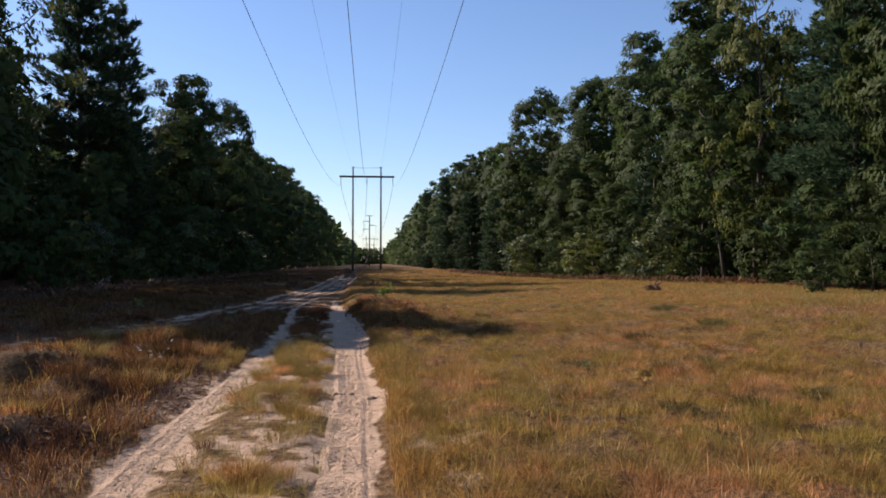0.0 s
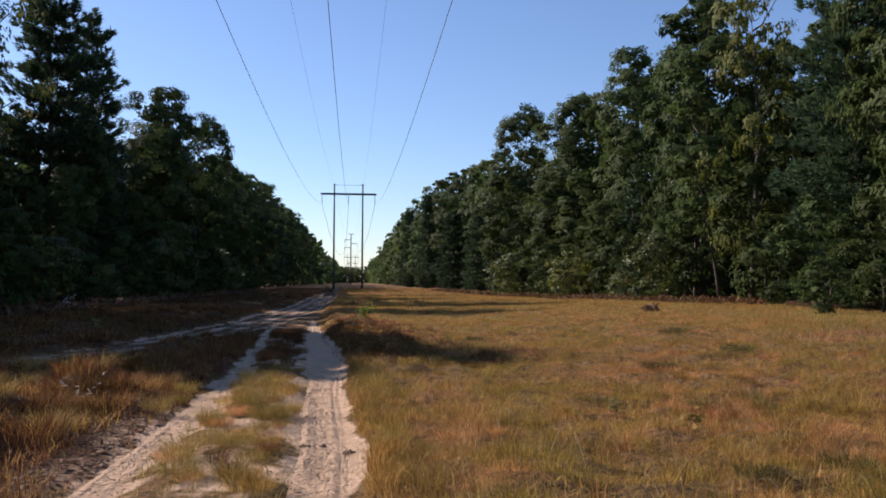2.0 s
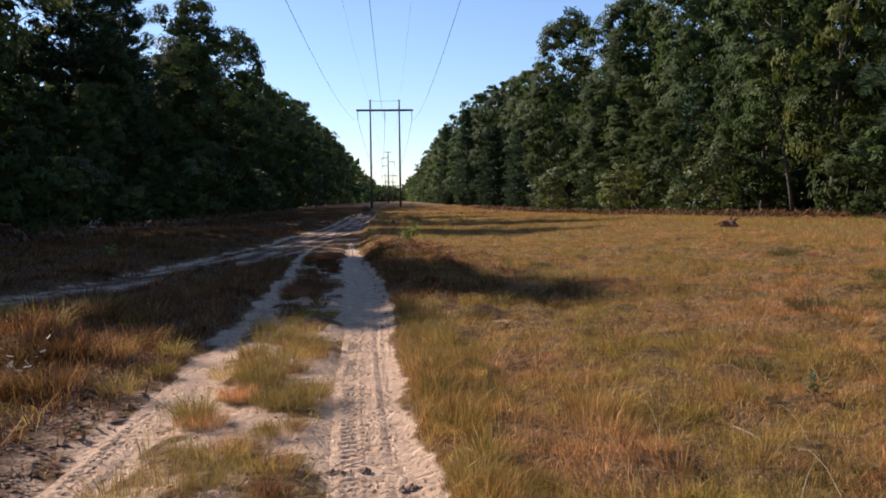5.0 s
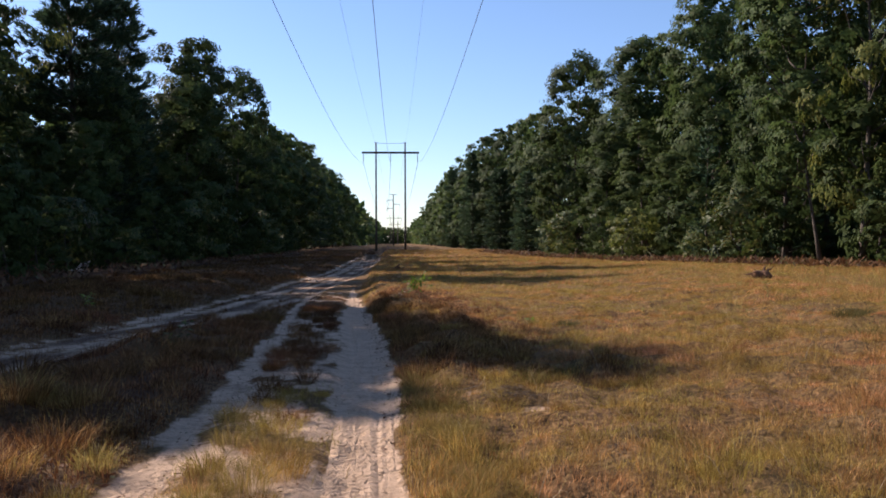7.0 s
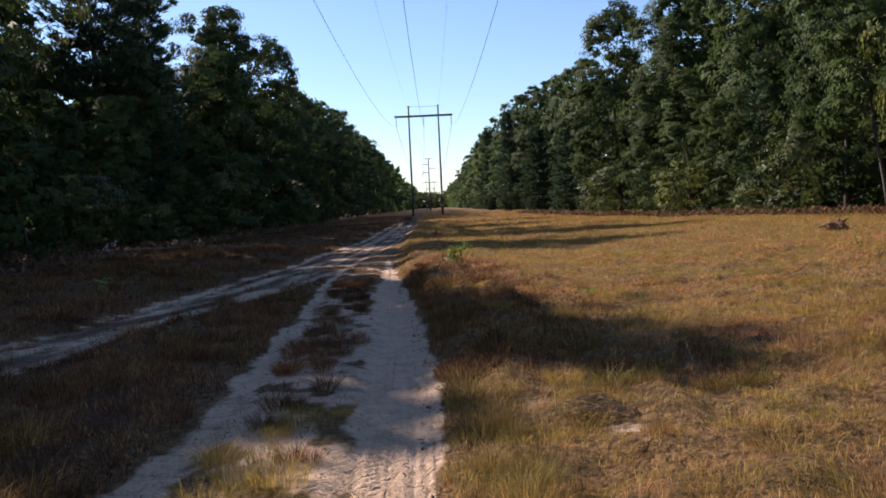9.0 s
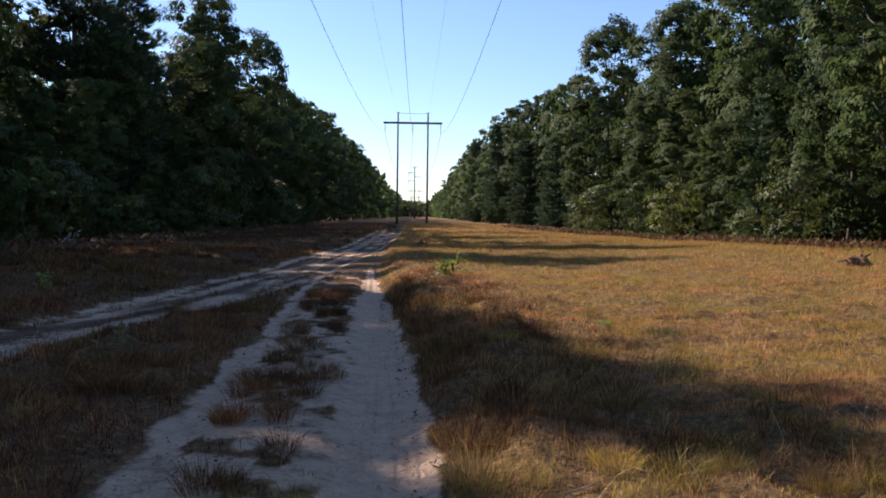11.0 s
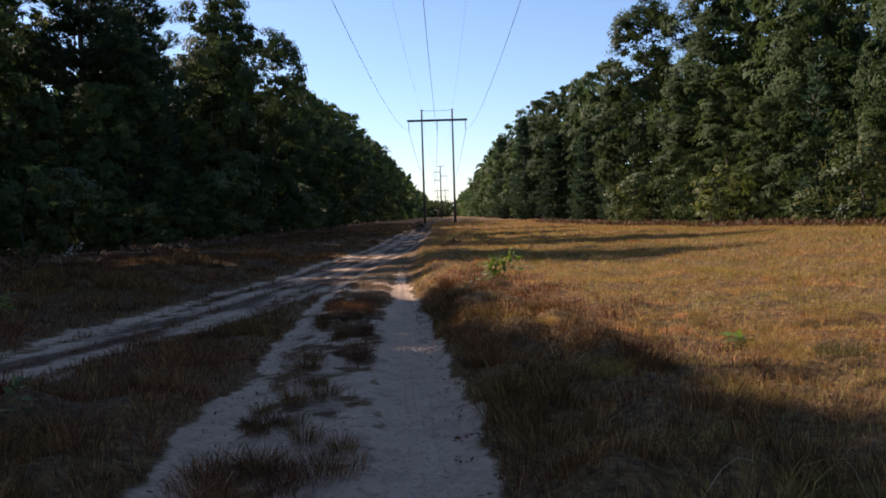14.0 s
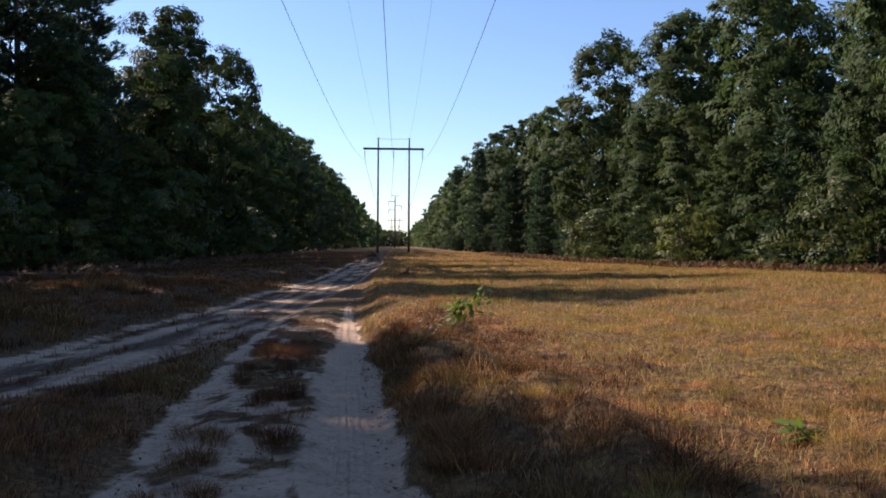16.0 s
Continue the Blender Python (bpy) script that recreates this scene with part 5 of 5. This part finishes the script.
for j in range(680):                     # the last of them fell from the broken edge of the verge
    y = lr.uniform(5, 15.5) if j < 560 else lr.normal(9.9, 1.2)
    x = left_rut(y) - (lr.uniform(0.28, 1.0) if j < 360 else -lr.uniform(0.0, 0.35) if j < 560 else 0.20 + 0.42 * lr.uniform(0, 1) ** 1.3)
    size = (0.012 + 0.030 * lr.uniform(0, 1) ** 3) * (1.0 if j < 360 else 0.5 if j < 560 else 0.5 + 1.3 * lr.uniform(0, 1) ** 2)
    oct_v = np.array([(1, 0, 0), (0, 1, 0), (-1, 0, 0), (0, -1, 0), (0, 0, 0.7), (0, 0, -0.5)]) * size * lr.uniform(0.6, 1.4, (6, 1)) * [1.3, 1.0, 0.6]
    crumbs.add(oct_v + [x, y, gz1(x, y) + 0.2 * size], [0, 1, 4, 1, 2, 4, 2, 3, 4, 3, 0, 4, 1, 0, 5, 2, 1, 5, 3, 2, 5, 0, 3, 5], [3] * 8)
tagged(new("dirt_crumbs", crumbs.mesh("dirt_crumbs", CRUMB)), "dark crumbs of earth and bark beside the sandy rut", "dirt", kind="stuff")
stalks = Heap()
for j in range(150):
    y = 5.5 + 22 * lr.uniform(0, 1) ** 1.2
    x = right_rut(y) + 0.6 + (2.5 + 0.4 * y) * lr.uniform(0, 1)
    a, long, t = lr.uniform(0, 6.28), lr.uniform(0.18, 0.42), np.linspace(0, 1, 5)
    out = long * lr.uniform(0.3, 1.0)
    stalks.tube(np.stack([x + np.cos(a) * out * t, y + np.sin(a) * out * t, gz1(x, y) + long * 0.75 * np.sin(1.9 * t) + 0.01], 1), 0.0015 * (1.2 - 0.7 * t), 3, False)
tagged(new("seed_stalks", stalks.mesh("seed_stalks", STRAW, True)), "thin bleached seed stalks bent over in the field", "dry stalks", kind="stuff")
tagged(new("leaf_litter", fallen.mesh("leaf_litter", BRACKEN)), "dry brown fallen leaves and straw beside the ruts", "leaf litter", kind="stuff")


def sprout(seed, high, leaves, leaf, mat, label, name="oak_sprout"):
    r = np.random.default_rng(seed)
    wood, crown = Heap(), Heap()
    tips = []
    for j in range(5):
        a, o = r.uniform(0, 6.28), r.uniform(0.15, 0.55) * high
        t = np.linspace(0, 1, 5)
        p = np.stack([np.cos(a) * o * t, np.sin(a) * o * t, high * r.uniform(0.55, 1.0) * t], 1)
        wood.tube(p, 0.012 * high * (1.2 - t) + 0.001, 5)
        tips.append(p[2:])
    tips = np.concatenate(tips)
    c = tips[r.integers(0, len(tips), leaves)] + r.normal(0, 0.05 * high, (leaves, 3))
    u = unit(r.normal(0, 1, (leaves, 3)) * [1, 1, 0.5])
    v = unit(np.cross(u, [0, 0, 1.0]) + r.normal(0, 0.35, (leaves, 3)))
    crown.leaves(c, u, v, leaf * r.uniform(0.7, 1.3, leaves), leaf * r.uniform(0.45, 0.7, leaves))
    root = tagged(new(name), label, "plant")
    part("stem", wood.mesh("stem", STALK, True), root)
    part("foliage", crown.mesh("foliage", mat), root)
    return root


def set_down(ob, x, y, turn=0.0, sink=0.02):
    ob.matrix_basis = pose(x, y, gz1(x, y) - sink, 0, 0, turn)
    return ob


arched = tagged(new("oak_sprout"), "bright green oak sprout on an arching stem beside the sandy rut", "plant")
t = np.linspace(0, 1, 9)
bow = np.stack([-0.42 + 0.80 * t, 0.05 * np.sin(4 * t), 0.02 + 0.62 * np.sin(1.25 * t)], 1)
stem = Heap()
stem.tube(bow, 0.011 * (1.15 - 0.8 * t), 6)
part("stem", stem.mesh("stem", STALK, True), arched)
sr = np.random.default_rng(81)
for words, mat, lo, hi, count, long in (("", SPROUT, 5, 9, 90, 0.13), ("pale dry leaves on the stem", PALE_LEAF, 1, 6, 16, 0.06), ("dark green low leaves", OAK, 0, 3, 12, 0.13)):
    spray = Heap()
    c = bow[sr.integers(lo, hi, count)] + sr.normal(0, 0.085, (count, 3))
    u = unit(sr.normal(0, 1, (count, 3)) * [1, 0.6, 0.9] + [0.2, 0, 0.2])
    spray.leaves(c, u, unit(np.cross(u, [0, 0, 1.0]) + sr.normal(0, 0.35, u.shape)), long * sr.uniform(0.7, 1.3, count), long * sr.uniform(0.45, 0.7, count))
    part("foliage", spray.mesh("foliage", mat), arched, words)
set_down(arched, 1.22, 28.5)
set_down(sprout(82, 0.20, 40, 0.10, SPROUT, "low bright green oak sprout in the field"), 3.54, 23.24).scale = (1.7, 1.7, 0.85)
set_down(sprout(83, 0.24, 46, 0.06, SHRUB, "small green leafy weed in the grass", "leafy_weed"), 3.94, 10.5)
set_down(sprout(84, 0.34, 36, 0.10, GREEN_TUFT, "small olive leafy weed in the grass", "leafy_weed"), 4.35, 9.4)
# The seedling's white glint is painted as pale leaf colour.
set_down(sprout(85, 0.42, 22, 0.075, PALE_LEAF, "dry twiggy seedling, leaf glint put in as pale colour", "dry_seedling"), -2.1, 11.67)
set_down(sprout(86, 1.1, 46, 0.10, BRACKEN, "tall dry dark weed stalks", "dry_weed"), 4.1, 48.5)
set_down(sprout(87, 0.9, 40, 0.10, BRACKEN, "tall dry dark weed stalks", "dry_weed"), 4.9, 49.6)
set_down(sprout(88, 0.45, 40, 0.10, GREEN_TUFT, "fallen twig with a few green leaves", "leafy_twig"), 9.4, 25.8)
set_down(sprout(92, 0.45, 46, 0.11, SPROUT, "yellow-green leafy weed in the shaded grass", "leafy_weed"), -6.9, 29.0)
set_down(sprout(93, 0.42, 30, 0.10, SHRUB, "dark green leafy seedling beside the shaded rut", "leafy_weed"), -2.5, 20.4)
set_down(sprout(94, 0.9, 90, 0.16, BRACKEN, "reddish dry bracken brush at the wood's edge", "dry_weed"), -14.6, 45.5)
# Sunlit brush: the light on it is painted as pale leaf colour.
set_down(sprout(95, 0.7, 70, 0.14, PALE_LEAF, "dry brush at the wood's edge, sunlight put in as pale colour", "dry_weed"), -13.6, 47.0)
set_down(sprout(89, 1.0, 90, 0.14, SHRUB, "leafy green brush in the shade", "leafy_weed"), -10.5, 78)
set_down(sprout(90, 0.8, 80, 0.14, BRACKEN, "dry pale brush in the shade", "dry_weed"), -13.0, 60)


stump = tagged(new("tree_stump"), "torn-up rotten brown stump lying in the grass", "stump")
body = Heap()
t = np.linspace(0, 1, 12)
body.tube(np.stack([-0.26 + 0.56 * t, 0.04 * np.sin(5 * t), 0.13 + 0.05 * np.sin(4 * t)], 1), 0.14 * (0.55 + 0.45 * np.sin(2.6 * t + 0.4)) * (1 + 0.18 * np.sin(11 * t)), 9)
part("stump_body", body.mesh("stump_body", ROTTEN, True), stump)
for a, long, up in ((0.3, 0.34, 0.34), (0.9, 0.22, 0.42), (2.9, 0.42, 0.10), (3.6, 0.30, 0.20), (5.0, 0.24, 0.06), (5.9, 0.34, 0.02)):
    t = np.linspace(0, 1, 5)
    root = Heap()
    root.tube(np.stack([0.1 * np.cos(a) + np.cos(a) * long * t, np.sin(a) * long * t, 0.16 + (up - 0.06) * t + 0.04 * np.sin(5 * t)], 1), 0.045 * (1.1 - t) + 0.006, 6)
    part("root", root.mesh("root", ROTTEN, True), stump)
set_down(stump, 12.6, 33.4)
def crumbly(name, x, y, wide, deep, high, seed, mat, label, group=""):
    """A heap of broken lumps pressed together, wider than deep."""
    r = np.random.default_rng(seed)
    hp = Heap()
    for j in range(26):
        p = np.clip(r.normal(0, 0.30, 2), -0.6, 0.6)
        size = 0.30 * min(wide, deep) * r.uniform(0.5, 1.2)
        base = np.array([(1, 0, 0), (0, 1, 0), (-1, 0, 0), (0, -1, 0), (0.3, 0.2, 0.9), (0, 0, -0.6)]) * size * r.uniform(0.6, 1.3, (6, 1))
        hp.add(base + [p[0] * wide, p[1] * deep, high * max(0.1, 1 - 0.6 * np.hypot(*p)) * r.uniform(0.3, 1)], [0, 1, 4, 1, 2, 4, 2, 3, 4, 3, 0, 4, 1, 0, 5, 2, 1, 5, 3, 2, 5, 0, 3, 5], [3] * 8)
    ob = tagged(new(name, hp.mesh(name, mat)), label, "clod", group)
    ob.location = (x, y, gz1(x, y))
    return ob


for k, (x, y, wide) in enumerate(((0.60, 9.42, 0.13), (1.0, 9.15, 0.11), (0.30, 8.95, 0.06), (0.76, 9.45, 0.05))):
    crumbly("sand_clod", x, y, wide, 0.05, 0.035, 70 + k, CLOD, "dark damp clod of sand in the rut", "clods in the rut")
crumbly("dirt_clod", 1.05, 57, 0.5, 0.3, 0.35, 80, ROTTEN, "brown clod of earth beside the track")
crumbly("brush_heap", -1.7, 95, 1.6, 0.7, 0.75, 81, CRUMB, "dark heap of earth and brush across the old road")
brush = Heap()
for j in range(60):
    a, l, q = tf.uniform(0, 6.28), tf.uniform(0.06, 0.2), tf.uniform(0, 6.28)
    d = 0.32 * tf.uniform(0, 1) ** 0.6
    t = np.linspace(-1, 1, 4)
    brush.tube(np.stack([d * np.cos(q) + np.cos(a) * l * t, 0.6 * d * np.sin(q) + np.sin(a) * l * t * 0.6, 0.03 + (0.4 - d) * tf.uniform(0, 0.35) + 0.03 * np.cos(2 * t)], 1), 0.004 * (1.2 - np.abs(t)), 4)
set_down(tagged(new("brush_pile", brush.mesh("brush_pile", STALK, True)), "small heap of dry brown twigs and straw in the grass", "twigs"), 2.05, 15.25)
for x, y, l, a in ((4.6, 8.9, 0.22, 20), (3.2, 9.8, 0.2, 100), (2.6, 11.5, 0.25, 160), (7.2, 13.0, 0.3, 40), (1.7, 15.88, 0.16, 10)):
    s = Heap()
    t = np.linspace(-1, 1, 5)
    s.tube(np.stack([l * t, 0.05 * t * t, 0.05 + 0.03 * t], 1), 0.005 * (1.15 - 0.5 * np.abs(t)), 5)
    set_down(tagged(new("dry_stick", s.mesh("dry_stick", DEADWOOD, True)), "bleached thin dry stick among the grass", "stick", "dry sticks in the field"), x, y, a)
